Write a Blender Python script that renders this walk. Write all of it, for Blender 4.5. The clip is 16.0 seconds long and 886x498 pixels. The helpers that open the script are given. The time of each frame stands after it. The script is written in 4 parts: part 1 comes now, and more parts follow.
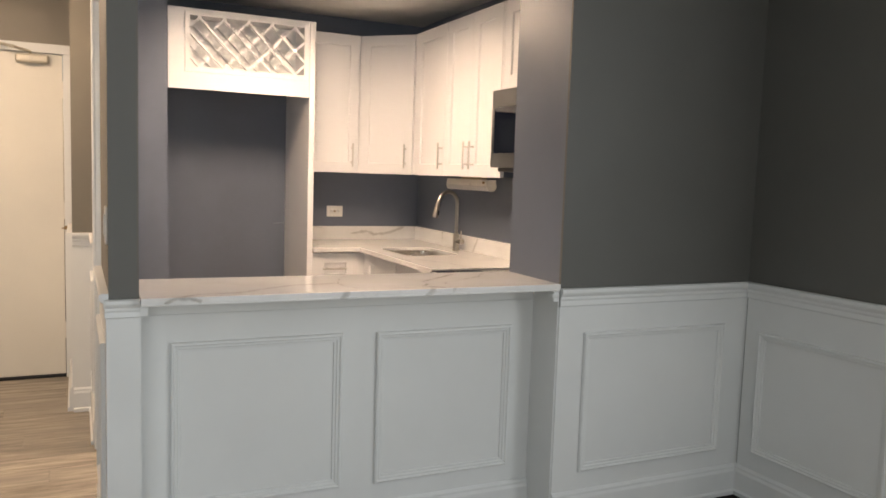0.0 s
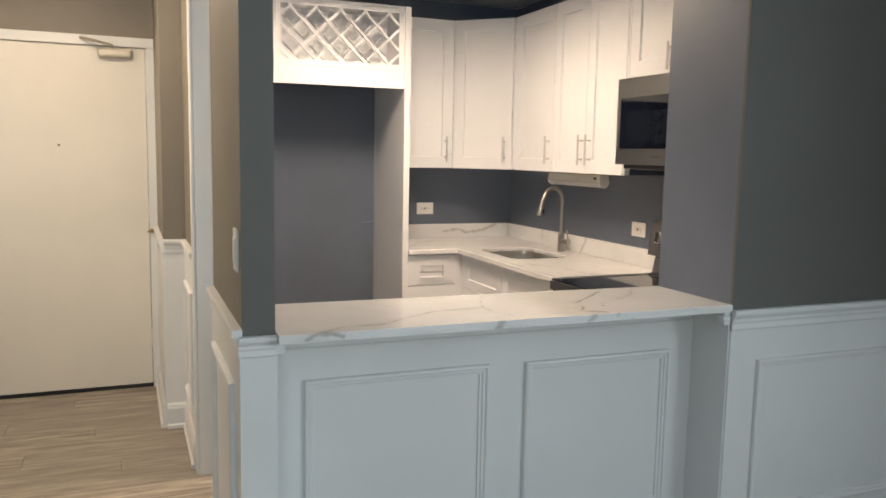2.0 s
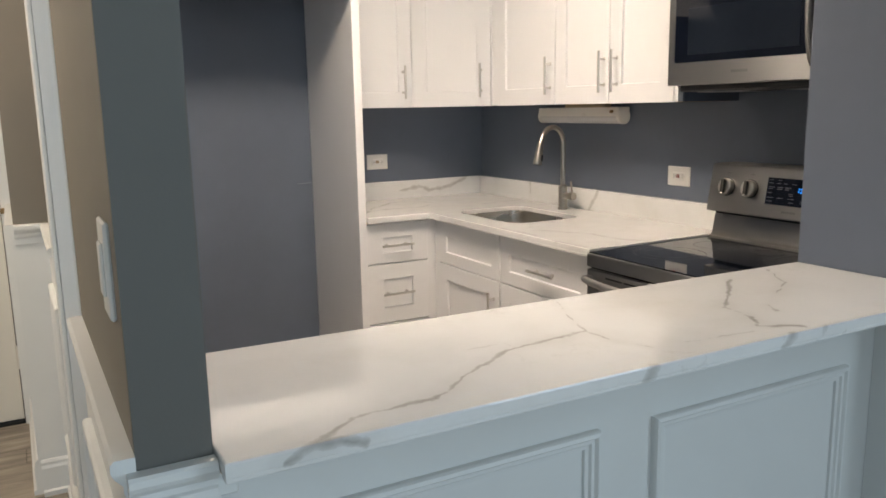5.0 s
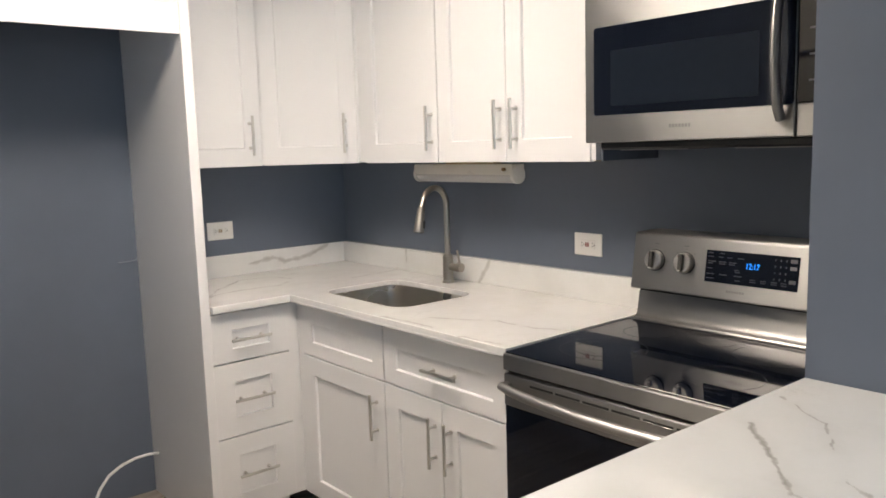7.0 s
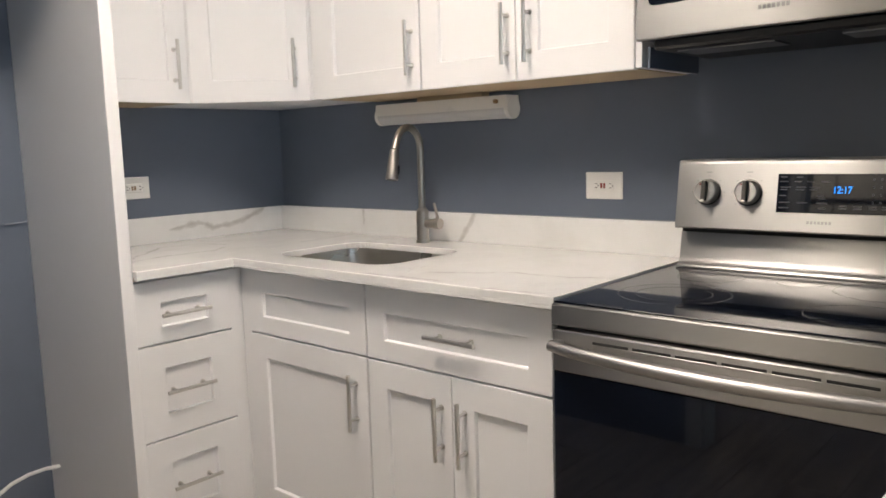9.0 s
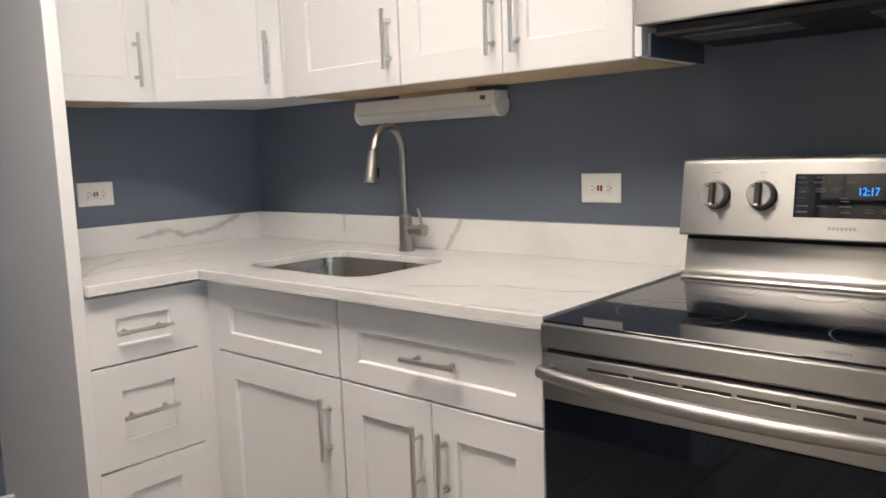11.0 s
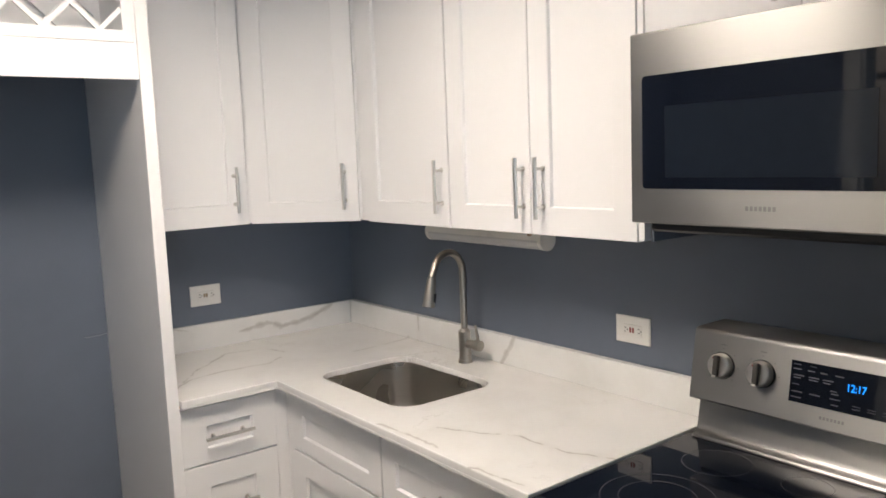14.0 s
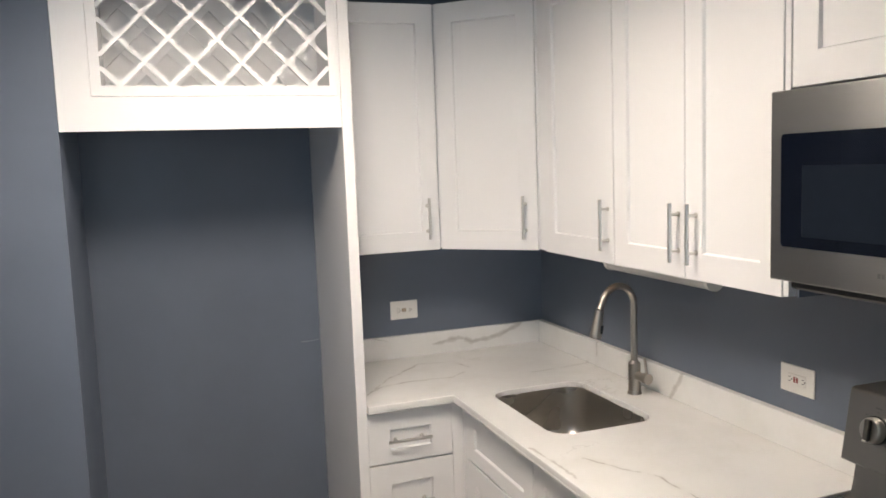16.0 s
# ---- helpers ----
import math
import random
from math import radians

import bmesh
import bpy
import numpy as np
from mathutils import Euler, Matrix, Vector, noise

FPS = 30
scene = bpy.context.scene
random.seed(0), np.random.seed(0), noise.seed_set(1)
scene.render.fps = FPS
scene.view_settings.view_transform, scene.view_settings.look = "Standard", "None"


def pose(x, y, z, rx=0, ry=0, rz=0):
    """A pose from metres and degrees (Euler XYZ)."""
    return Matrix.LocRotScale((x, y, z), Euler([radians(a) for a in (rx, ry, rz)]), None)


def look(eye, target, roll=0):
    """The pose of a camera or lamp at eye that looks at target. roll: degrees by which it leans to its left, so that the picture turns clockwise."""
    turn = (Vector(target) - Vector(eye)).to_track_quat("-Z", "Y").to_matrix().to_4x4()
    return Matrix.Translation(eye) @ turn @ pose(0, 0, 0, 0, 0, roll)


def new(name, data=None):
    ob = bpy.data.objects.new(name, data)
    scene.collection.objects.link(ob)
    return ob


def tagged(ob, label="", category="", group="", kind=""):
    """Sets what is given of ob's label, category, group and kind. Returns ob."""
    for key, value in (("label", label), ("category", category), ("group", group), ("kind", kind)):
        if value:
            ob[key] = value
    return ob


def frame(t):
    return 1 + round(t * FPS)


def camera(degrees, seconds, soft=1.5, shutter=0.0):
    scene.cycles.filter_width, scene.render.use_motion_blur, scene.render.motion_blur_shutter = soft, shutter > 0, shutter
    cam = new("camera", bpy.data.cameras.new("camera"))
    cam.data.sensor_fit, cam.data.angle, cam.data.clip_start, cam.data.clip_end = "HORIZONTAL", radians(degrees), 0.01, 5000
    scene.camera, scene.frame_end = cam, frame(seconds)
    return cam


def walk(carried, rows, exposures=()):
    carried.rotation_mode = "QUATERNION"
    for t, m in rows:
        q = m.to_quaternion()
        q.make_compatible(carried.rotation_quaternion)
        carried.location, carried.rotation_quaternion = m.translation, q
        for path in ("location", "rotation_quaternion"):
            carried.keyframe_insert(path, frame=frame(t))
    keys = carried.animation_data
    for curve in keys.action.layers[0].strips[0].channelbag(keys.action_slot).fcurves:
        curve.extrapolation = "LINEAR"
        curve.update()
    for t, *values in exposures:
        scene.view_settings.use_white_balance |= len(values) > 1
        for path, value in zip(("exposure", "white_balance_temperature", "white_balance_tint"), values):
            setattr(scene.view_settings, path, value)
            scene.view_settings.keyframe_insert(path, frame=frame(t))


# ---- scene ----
cam = camera(59.2, 16.0, soft=1.7)
PATH = [
    (0, (1.126, 2.067, 1.453), (1.976, 3.867, 1.264), 1.9),
    (0.5, (1.115, 2.099, 1.494), (1.878, 3.937, 1.3), 1.8),
    (1, (1.04, 2.24, 1.528), (1.778, 4.088, 1.327), 1.6),
    (1.5, (0.966, 2.403, 1.537), (1.703, 4.251, 1.327), 1.4),
    (2, (0.929, 2.574, 1.534), (1.675, 4.414, 1.295), 1.1),
    (2.5, (0.918, 2.804, 1.54), (1.67, 4.634, 1.247), 0.6),
    (3, (0.908, 3.006, 1.529), (1.668, 4.819, 1.162), 0.0),
    (3.2, (0.898, 3.092, 1.522), (1.665, 4.895, 1.123), -0.3),
    (5.5, (1.167, 3.998, 1.435), (2.187, 5.688, 1.116), -1.1),
    (6, (1.18, 4.162, 1.474), (2.285, 5.806, 1.199), -1.4),
    (6.5, (1.257, 4.308, 1.51), (2.448, 5.888, 1.25), -1.7),
    (7, (1.383, 4.448, 1.506), (2.664, 5.962, 1.246), -1.7),
    (7.5, (1.477, 4.605, 1.459), (2.818, 6.066, 1.197), -1.7),
    (8, (1.478, 4.778, 1.387), (2.869, 6.191, 1.126), -1.7),
    (8.5, (1.473, 4.939, 1.301), (2.911, 6.305, 1.047), -1.7),
    (9, (1.485, 5.056, 1.263), (2.971, 6.369, 1.006), -1.7),
    (11.5, (1.743, 5.156, 1.255), (3.224, 6.476, 1.006), -2.3),
    (12, (1.788, 5.133, 1.335), (3.24, 6.485, 1.081), -2.4),
    (12.5, (1.789, 5.091, 1.417), (3.226, 6.46, 1.171), -2.2),
    (13, (1.794, 5.02, 1.523), (3.186, 6.435, 1.274), -2.3),
    (13.5, (1.789, 4.93, 1.618), (3.106, 6.415, 1.377), -2.2),
    (14, (1.787, 4.807, 1.675), (3.001, 6.378, 1.438), -2.2),
    (14.5, (1.802, 4.714, 1.698), (2.907, 6.365, 1.471), -2.2),
    (15, (1.885, 4.656, 1.741), (2.863, 6.386, 1.517), -2.2),
    (15.5, (1.933, 4.603, 1.776), (2.774, 6.404, 1.553), -2.2),
    (16, (1.927, 4.544, 1.794), (2.603, 6.415, 1.58), -2.1),
]
walk(cam, [(t, look(eye, target, roll)) for t, eye, target, roll in PATH],
     exposures=[(0.0, 0.0, 9000, 22), (0.5, -0.03, 8400, 17), (1.5, -0.08, 8100, 16), (3.0, -0.18, 7800, 13), (5.5, -0.16, 7150, 12), (7.0, -0.12, 6800, 11), (13.0, -0.20, 6650, 11), (16.0, -0.22, 6750, 11)])

# ---------------------------------------------------------------- light
world = bpy.data.worlds.new("sky")
scene.world = world
world.use_nodes = True
sky = world.node_tree.nodes.new("ShaderNodeTexSky")
sky.sky_type = "NISHITA"
sky.sun_disc = False
sky.sun_elevation = radians(35)
sky.sun_rotation = radians(60)
world.node_tree.links.new(sky.outputs[0], world.node_tree.nodes["Background"].inputs[0])
world.node_tree.nodes["Background"].inputs[1].default_value = 0.08
KITCHEN_GLOW, HALL_GLOW, EAST_WATTS, SOUTH_WATTS = 39.5, 130.0, 77.0, 64.0


def area_lamp(name, m, sx, sy, watts, colour):
    data = bpy.data.lights.new(name, "AREA")
    data.shape, data.size, data.size_y, data.energy, data.color = "RECTANGLE", sx, sy, watts, colour
    ob = new(name, data)
    ob.matrix_world = m
    return ob


# added fill lamp: brightens the bar front while the pier shields the recess
area_lamp("east_fill_daylight", look((3.93, 1.6, 1.70), (0.0, 1.6, 1.60)), 2.1, 1.34, EAST_WATTS, (0.597, 0.803, 1.0))
# weaker cool fill from behind the camera, at an unseen window
area_lamp("south_fill_daylight", look((0.1, -0.12, 1.35), (0.1, 4.0, 1.25)), 2.2, 1.7, SOUTH_WATTS, (0.597, 0.803, 1.0))

# ---------------------------------------------------------------- materials


class Nodes:
    """A small wrapper to write node trees in few lines."""

    def __init__(self, name):
        self.mat = bpy.data.materials.new(name)
        self.mat.use_nodes = True
        self.tree = self.mat.node_tree
        self.bsdf = self.tree.nodes["Principled BSDF"]
        self.coord = self.tree.nodes.new("ShaderNodeTexCoord").outputs["Object"]

    def node(self, kind, ins=(), operation="", data_type=""):
        n = self.tree.nodes.new(kind)
        if operation:
            n.operation = operation
        if data_type:
            n.data_type = data_type
        for key, v in dict(ins).items():
            self.plug(v, n.inputs[key])
        return n

    def plug(self, v, socket):
        if isinstance(v, bpy.types.NodeSocket):
            self.tree.links.new(v, socket)
        else:
            socket.default_value = v

    def math(self, op, a, b=0.0, c=0.0):
        return self.node("ShaderNodeMath", {0: a, 1: b, 2: c}, operation=op).outputs[0]

    def world(self):
        return self.node("ShaderNodeNewGeometry").outputs["Position"]

    def stretch(self, vec, scale):
        return self.node("ShaderNodeVectorMath", {0: vec, 1: scale}, operation="MULTIPLY").outputs[0]

    def noise(self, vec, scale, detail=3.0, rough=0.5):
        return self.node("ShaderNodeTexNoise", {"Vector": vec, "Scale": scale, "Detail": detail, "Roughness": rough}).outputs[0]

    def ramp(self, v, lo, hi, a=0.0, b=1.0):
        return self.node("ShaderNodeMapRange", {0: v, 1: lo, 2: hi, 3: a, 4: b}).outputs[0]

    def mix(self, f, a, b):
        n = self.node("ShaderNodeMix", data_type="RGBA")
        self.plug(f, n.inputs[0]), self.plug(a, n.inputs[6]), self.plug(b, n.inputs[7])
        return n.outputs[2]

    def bump(self, height, strength, dist=0.002):
        n = self.node("ShaderNodeBump", {"Strength": strength, "Distance": dist, "Height": height})
        self.plug(n.outputs[0], self.bsdf.inputs["Normal"])

    def set(self, **ins):
        for k, v in ins.items():
            self.plug(v, self.bsdf.inputs[k.replace("_", " ")])
        return self.mat


def rgb(r, g, b):
    return (r, g, b, 1.0)


def paint(name, colour, rough=0.5, mottle=0.06, grain=0.12, spec=0.5, vary=0.05):
    """Rolled wall paint or sprayed enamel: faint mottling and an orange-peel relief."""
    n = Nodes(name)
    p = n.world()
    big = n.noise(p, 2.3, 4.0, 0.6)
    dark = rgb(*[c * (1 - mottle) for c in colour])
    light = rgb(*[min(1, c * (1 + mottle)) for c in colour])
    fine = n.noise(p, 260.0, 2.0, 0.5)
    n.bump(fine, grain, 0.0006)
    return n.set(Base_Color=n.mix(n.ramp(big, 0.3, 0.7), dark, light), Roughness=n.ramp(big, 0.3, 0.7, rough - vary, rough + vary), Specular_IOR_Level=spec)


blue_wall = paint("blue_wall_paint", (0.124, 0.149, 0.196), 0.42, 0.07, 0.2)
grey_wall = paint("grey_wall_paint", (0.112, 0.112, 0.104), 0.55, 0.06, 0.2)
taupe_wall = paint("taupe_wall_paint", (0.20, 0.18, 0.15), 0.55, 0.06, 0.2)
white_trim = paint("white_trim_paint", (0.70, 0.72, 0.72), 0.38, 0.03, 0.08)
door_paint = paint("cream_door_paint", (0.70, 0.68, 0.62), 0.4, 0.03, 0.1)
ceiling_paint = paint("ceiling_paint", (0.82, 0.81, 0.79), 0.8, 0.04, 0.3)
cabinet_paint = paint("cabinet_enamel", (0.80, 0.80, 0.81), 0.36, 0.008, 0.02, vary=0.015)
plastic_white = paint("white_plastic", (0.78, 0.77, 0.74), 0.3, 0.01, 0.0)
frosted_plastic = paint("frosted_plastic", (0.60, 0.60, 0.60), 0.35, 0.02, 0.0)
ivory_gap = paint("raw_plywood", (0.55, 0.42, 0.27), 0.6, 0.15, 0.2)


def brushed(name, colour, rough, axis, aniso=0.0):
    """Brushed stainless steel; the brush lines run along the axis given."""
    n = Nodes(name)
    scale = [300.0, 300.0, 300.0]
    scale[axis] = 2.0
    streak = n.noise(n.stretch(n.world(), scale), 6.0, 2.0, 0.5)
    cloud = n.noise(n.world(), 5.0, 2.0)
    lo, hi = rgb(*[c * 0.97 for c in colour]), rgb(*[min(1, c * 1.03) for c in colour])
    r = n.ramp(cloud, 0.3, 0.7, rough - 0.02, rough + 0.02)
    if aniso:
        across = n.node("ShaderNodeCombineXYZ", {0: 0.2, 1: 0.0, 2: 1.0}).outputs[0]
        n.plug(across, n.bsdf.inputs["Tangent"])
    return n.set(Base_Color=n.mix(streak, lo, hi), Metallic=1.0, Roughness=r, Anisotropic=aniso)


steel = brushed("brushed_steel", (0.29, 0.285, 0.279), 0.34, 1, 0.87)
sink_steel = brushed("satin_sink_steel", (0.58, 0.555, 0.52), 0.28, 2)
nickel = brushed("brushed_nickel", (0.40, 0.375, 0.34), 0.36, 2)
knob_steel = brushed("knob_steel", (0.66, 0.64, 0.60), 0.30, 0)
pull_nickel = brushed("pull_nickel", (0.62, 0.605, 0.58), 0.32, 2)
handle_steel = brushed("handle_steel", (0.36, 0.353, 0.345), 0.40, 1)


def plain(name, colour, rough=0.4, metal=0.0, spec=0.5):
    n = Nodes(name)
    v = n.noise(n.world(), 40.0, 2.0)
    lo, hi = rgb(*[c * 0.9 for c in colour]), rgb(*[min(1, c * 1.1) for c in colour])
    return n.set(Base_Color=n.mix(v, lo, hi), Roughness=rough, Metallic=metal, Specular_IOR_Level=spec)


black_glass = plain("black_glass", (0.004, 0.006, 0.012), 0.035, 0.0, 0.33)
mesh_glass = plain("screened_door_glass", (0.010, 0.014, 0.022), 0.07, 0.0, 0.3)
black_plastic = plain("black_plastic", (0.012, 0.012, 0.013), 0.45)
grip_grey = plain("grip_grey", (0.085, 0.081, 0.075), 0.35, 0.5)
# near-black for gaps and slots: the shade inside them is put into this colour
dark_gap = plain("dark_gap", (0.01, 0.01, 0.01), 0.7)
ring_grey = plain("printed_ring", (0.055, 0.055, 0.06), 0.25)
print_grey = plain("printed_grey", (0.16, 0.16, 0.165), 0.5)
print_pale = plain("printed_pale", (0.075, 0.078, 0.088), 0.5)
button_red = plain("red_button", (0.25, 0.03, 0.025), 0.4)
grease_metal = plain("filter_metal", (0.35, 0.35, 0.35), 0.35, 1.0)
hose_white = plain("white_hose", (0.72, 0.72, 0.70), 0.4)
wire_grey = plain("pale_wire", (0.24, 0.255, 0.29), 0.5)
rust = plain("brass_bits", (0.30, 0.20, 0.10), 0.5, 0.6)
closer_metal = plain("closer_metal", (0.52, 0.49, 0.42), 0.45, 0.4)


def glow(name, colour, strength):
    n = Nodes(name)
    return n.set(Base_Color=rgb(0.8, 0.8, 0.8), Emission_Color=rgb(*colour), Emission_Strength=strength)


clock_blue = Nodes("clock_digits").set(Base_Color=rgb(0.01, 0.01, 0.02), Emission_Color=rgb(0.0, 0.26, 1.0), Emission_Strength=2.4)
kitchen_diffuser = glow("kitchen_light_diffuser", (1.0, 0.89, 0.785), KITCHEN_GLOW)
hall_diffuser = glow("hall_light_diffuser", (1.0, 0.895, 0.785), HALL_GLOW)


def quartz(name, veins, seed, gain=1.0):
    """White quartz with grey veins that wander along lines of points. A vein is (width, strength, points in x, y and height)."""
    n = Nodes(name)
    p = n.world()
    soft = n.noise(p, 1.3, 3.0)
    col = n.mix(n.ramp(soft, 0.35, 0.65), rgb(0.735, 0.735, 0.725), rgb(0.805, 0.805, 0.80))
    shift = n.node("ShaderNodeVectorMath", {0: p, 1: (seed, 0.4 * seed, 0.0)}, operation="ADD").outputs[0]
    cloud = n.noise(shift, 5.0, 5.0, 0.65)
    col = n.mix(n.ramp(cloud, 0.47, 0.71, 0.0, 0.22), col, rgb(0.56, 0.545, 0.51))
    warp = n.node("ShaderNodeTexNoise", {"Vector": shift, "Scale": 9.0, "Detail": 5.0, "Roughness": 0.6}).outputs["Color"]
    warp = n.node("ShaderNodeVectorMath", {0: warp, 1: (0.5, 0.5, 0.5)}, operation="SUBTRACT").outputs[0]
    warp = n.node("ShaderNodeVectorMath", {0: warp, 1: (0.055, 0.055, 0.03)}, operation="MULTIPLY").outputs[0]
    q = n.node("ShaderNodeVectorMath", {0: p, 1: warp}, operation="ADD").outputs[0]
    swell = n.ramp(n.noise(shift, 16.0, 3.0), 0.3, 0.7, 0.35, 1.5)
    total = None
    for width, strength, pts in veins:
        width, strength = width * gain, min(0.9, strength * gain)
        near = None
        for a, b in zip(pts, pts[1:]):
            a, b = Vector(a), Vector(b)
            pa = n.node("ShaderNodeVectorMath", {0: q, 1: a}, operation="SUBTRACT").outputs[0]
            dot = n.node("ShaderNodeVectorMath", {0: pa, 1: b - a}, operation="DOT_PRODUCT").outputs["Value"]
            h = n.node("ShaderNodeMapRange", {0: dot, 1: 0.0, 2: (b - a).length_squared, 3: 0.0, 4: 1.0}).outputs[0]
            foot = n.node("ShaderNodeVectorMath", {0: b - a}, operation="SCALE")
            n.plug(h, foot.inputs["Scale"])
            rest = n.node("ShaderNodeVectorMath", {0: pa, 1: foot.outputs[0]}, operation="SUBTRACT").outputs[0]
            d = n.node("ShaderNodeVectorMath", {0: rest}, operation="LENGTH").outputs["Value"]
            near = d if near is None else n.math("MINIMUM", near, d)
        core = n.math("MAXIMUM", n.math("SUBTRACT", 1.0, n.math("DIVIDE", near, n.math("MULTIPLY", swell, width))), 0.0)
        halo = n.math("MULTIPLY", n.ramp(near, 0.0, width * 5.0, 0.22, 0.0), cloud)
        v = n.math("MULTIPLY", n.math("MAXIMUM", n.math("POWER", core, 0.6), halo), strength)
        total = v if total is None else n.math("MAXIMUM", total, v)
    thin = n.math("ABSOLUTE", n.math("SUBTRACT", n.noise(shift, 2.6, 6.0, 0.6), 0.5))
    hair = n.math("MULTIPLY", n.ramp(thin, 0.0, 0.007, 1.0, 0.0), n.ramp(n.noise(shift, 2.1, 1.0), 0.52, 0.66, 0.0, 0.30))
    total = n.math("MINIMUM", n.math("MAXIMUM", total, hair), 0.95)
    col = n.mix(total, col, rgb(0.27, 0.25, 0.225))
    return n.set(Base_Color=col, Roughness=n.ramp(cloud, 0.3, 0.7, 0.025, 0.05), Specular_IOR_Level=0.55)


def flat(z, *pts):
    return [(x, y, z) for x, y in pts]


BT, CT = 1.024, 0.926
bar_quartz = quartz("bar_quartz", [
    (0.0065, 0.70, flat(BT, (1.43, 4.72), (1.497, 4.775), (1.635, 4.777), (1.755, 4.857), (1.851, 4.911), (2.043, 4.935))),
    (0.0045, 0.60, flat(BT, (2.12, 5.14), (2.076, 5.05), (2.044, 4.933), (2.04, 4.852), (2.07, 4.79))),
    (0.0060, 0.75, flat(BT, (2.60, 5.09), (2.475, 4.985), (2.395, 4.92), (2.37, 4.84), (2.325, 4.79), (2.40, 4.745))),
    (0.0050, 0.65, flat(BT, (2.77, 5.11), (2.68, 5.0), (2.60, 4.945), (2.47, 4.875), (2.45, 4.843))),
    (0.0040, 0.40, flat(BT, (2.15, 4.79), (2.294, 4.771))),
    (0.0035, 0.35, flat(BT, (1.787, 4.954), (1.863, 4.949), (1.866, 4.915))),
    (0.0100, 0.75, [(1.39, 4.72, 1.005), (1.43, 4.72, 1.02), (1.50, 4.72, 1.008)]),
    (0.0160, 0.60, [(1.985, 4.72, 1.0), (2.0, 4.72, 1.02)]),
    (0.0120, 0.55, [(2.32, 4.72, 1.0), (2.345, 4.72, 1.02)]),
    (0.0120, 0.55, [(2.43, 4.72, 1.0), (2.44, 4.72, 1.02)])], 2.0)
counter_quartz = quartz("counter_quartz", [
    (0.0055, 0.52, flat(CT, (2.627, 7.408), (2.711, 7.475), (2.834, 7.50), (3.0, 7.49), (3.075, 7.533))),
    (0.0050, 0.50, flat(CT, (2.677, 7.457), (2.807, 7.62), (2.95, 7.753), (3.101, 7.728), (3.131, 7.603))),
    (0.0050, 0.58, flat(CT, (3.03, 6.49), (3.09, 6.39), (3.155, 6.28), (3.16, 6.12), (3.22, 6.01))),
    (0.0055, 0.58, flat(CT, (2.90, 6.30), (2.93, 6.18), (2.945, 6.04))),
    (0.0060, 0.50, flat(CT, (2.94, 6.62), (2.95, 6.49), (2.95, 6.34))),
    (0.0050, 0.32, flat(CT, (3.326, 7.397), (3.493, 7.411), (3.62, 7.436))),
    (0.0045, 0.45, [(3.615, 7.363, 1.032), (3.615, 7.35, 0.915)]),
    (0.0090, 0.45, [(3.615, 6.789, 1.027), (3.615, 6.853, 0.925)]),
    (0.0060, 0.40, [(2.78, 7.886, 1.04), (2.85, 7.886, 1.01)]),
    (0.0120, 0.50, [(3.07, 7.886, 0.978), (3.20, 7.886, 0.988), (3.27, 7.886, 0.965), (3.41, 7.886, 0.985), (3.52, 7.886, 1.03)])], 9.0, 1.1)


def laminate():
    n = Nodes("oak_laminate")
    rnd = n.node("ShaderNodeObjectInfo").outputs["Random"]
    offs = n.node("ShaderNodeCombineXYZ", {0: n.math("MULTIPLY", rnd, 37.0), 1: n.math("MULTIPLY", rnd, 11.0)}).outputs[0]
    p = n.node("ShaderNodeVectorMath", {0: n.world(), 1: offs}, operation="ADD").outputs[0]
    grain = n.noise(n.stretch(p, (1.4, 13.0, 1.0)), 2.0, 6.0, 0.66)
    broad = n.noise(n.stretch(p, (0.8, 5.0, 1.0)), 1.4, 3.0)
    a = n.mix(n.ramp(grain, 0.38, 0.63), rgb(0.145, 0.122, 0.099), rgb(0.47, 0.415, 0.352))
    b = n.mix(n.ramp(broad, 0.35, 0.65, 0.0, 0.5), a, rgb(0.17, 0.145, 0.12))
    col = n.mix(n.math("MULTIPLY", rnd, 0.40), b, rgb(0.29, 0.26, 0.225))
    n.bump(grain, 0.15, 0.001)
    return n.set(Base_Color=col, Roughness=n.ramp(grain, 0.3, 0.7, 0.36, 0.5))


laminate_wood = laminate()

# ---------------------------------------------------------------- builders


def soft_box(bm, x0, x1, y0, y1, z0, z1, bevel=0.0, seg=1):
    r = bmesh.ops.create_cube(bm, size=1.0, matrix=Matrix.Translation(((x0 + x1) / 2, (y0 + y1) / 2, (z0 + z1) / 2)) @ Matrix.Diagonal((x1 - x0, y1 - y0, z1 - z0, 1)))
    if bevel > 0:
        edges = list({e for v in r["verts"] for e in v.link_edges})
        bmesh.ops.bevel(bm, geom=edges, offset=bevel, segments=seg, affect="EDGES", profile=0.5)
    return bm


def box(x0, x1, y0, y1, z0, z1, bevel=0.0, seg=1):
    return soft_box(bmesh.new(), x0, x1, y0, y1, z0, z1, bevel, seg)


def rod(bm, a, b, r, seg=16, r2=None):
    a, b = Vector(a), Vector(b)
    d = b - a
    m = Matrix.Translation((a + b) / 2) @ d.to_track_quat("Z", "Y").to_matrix().to_4x4()
    bmesh.ops.create_cone(bm, cap_ends=True, segments=seg, radius1=r, radius2=r if r2 is None else r2, depth=d.length, matrix=m)
    return bm


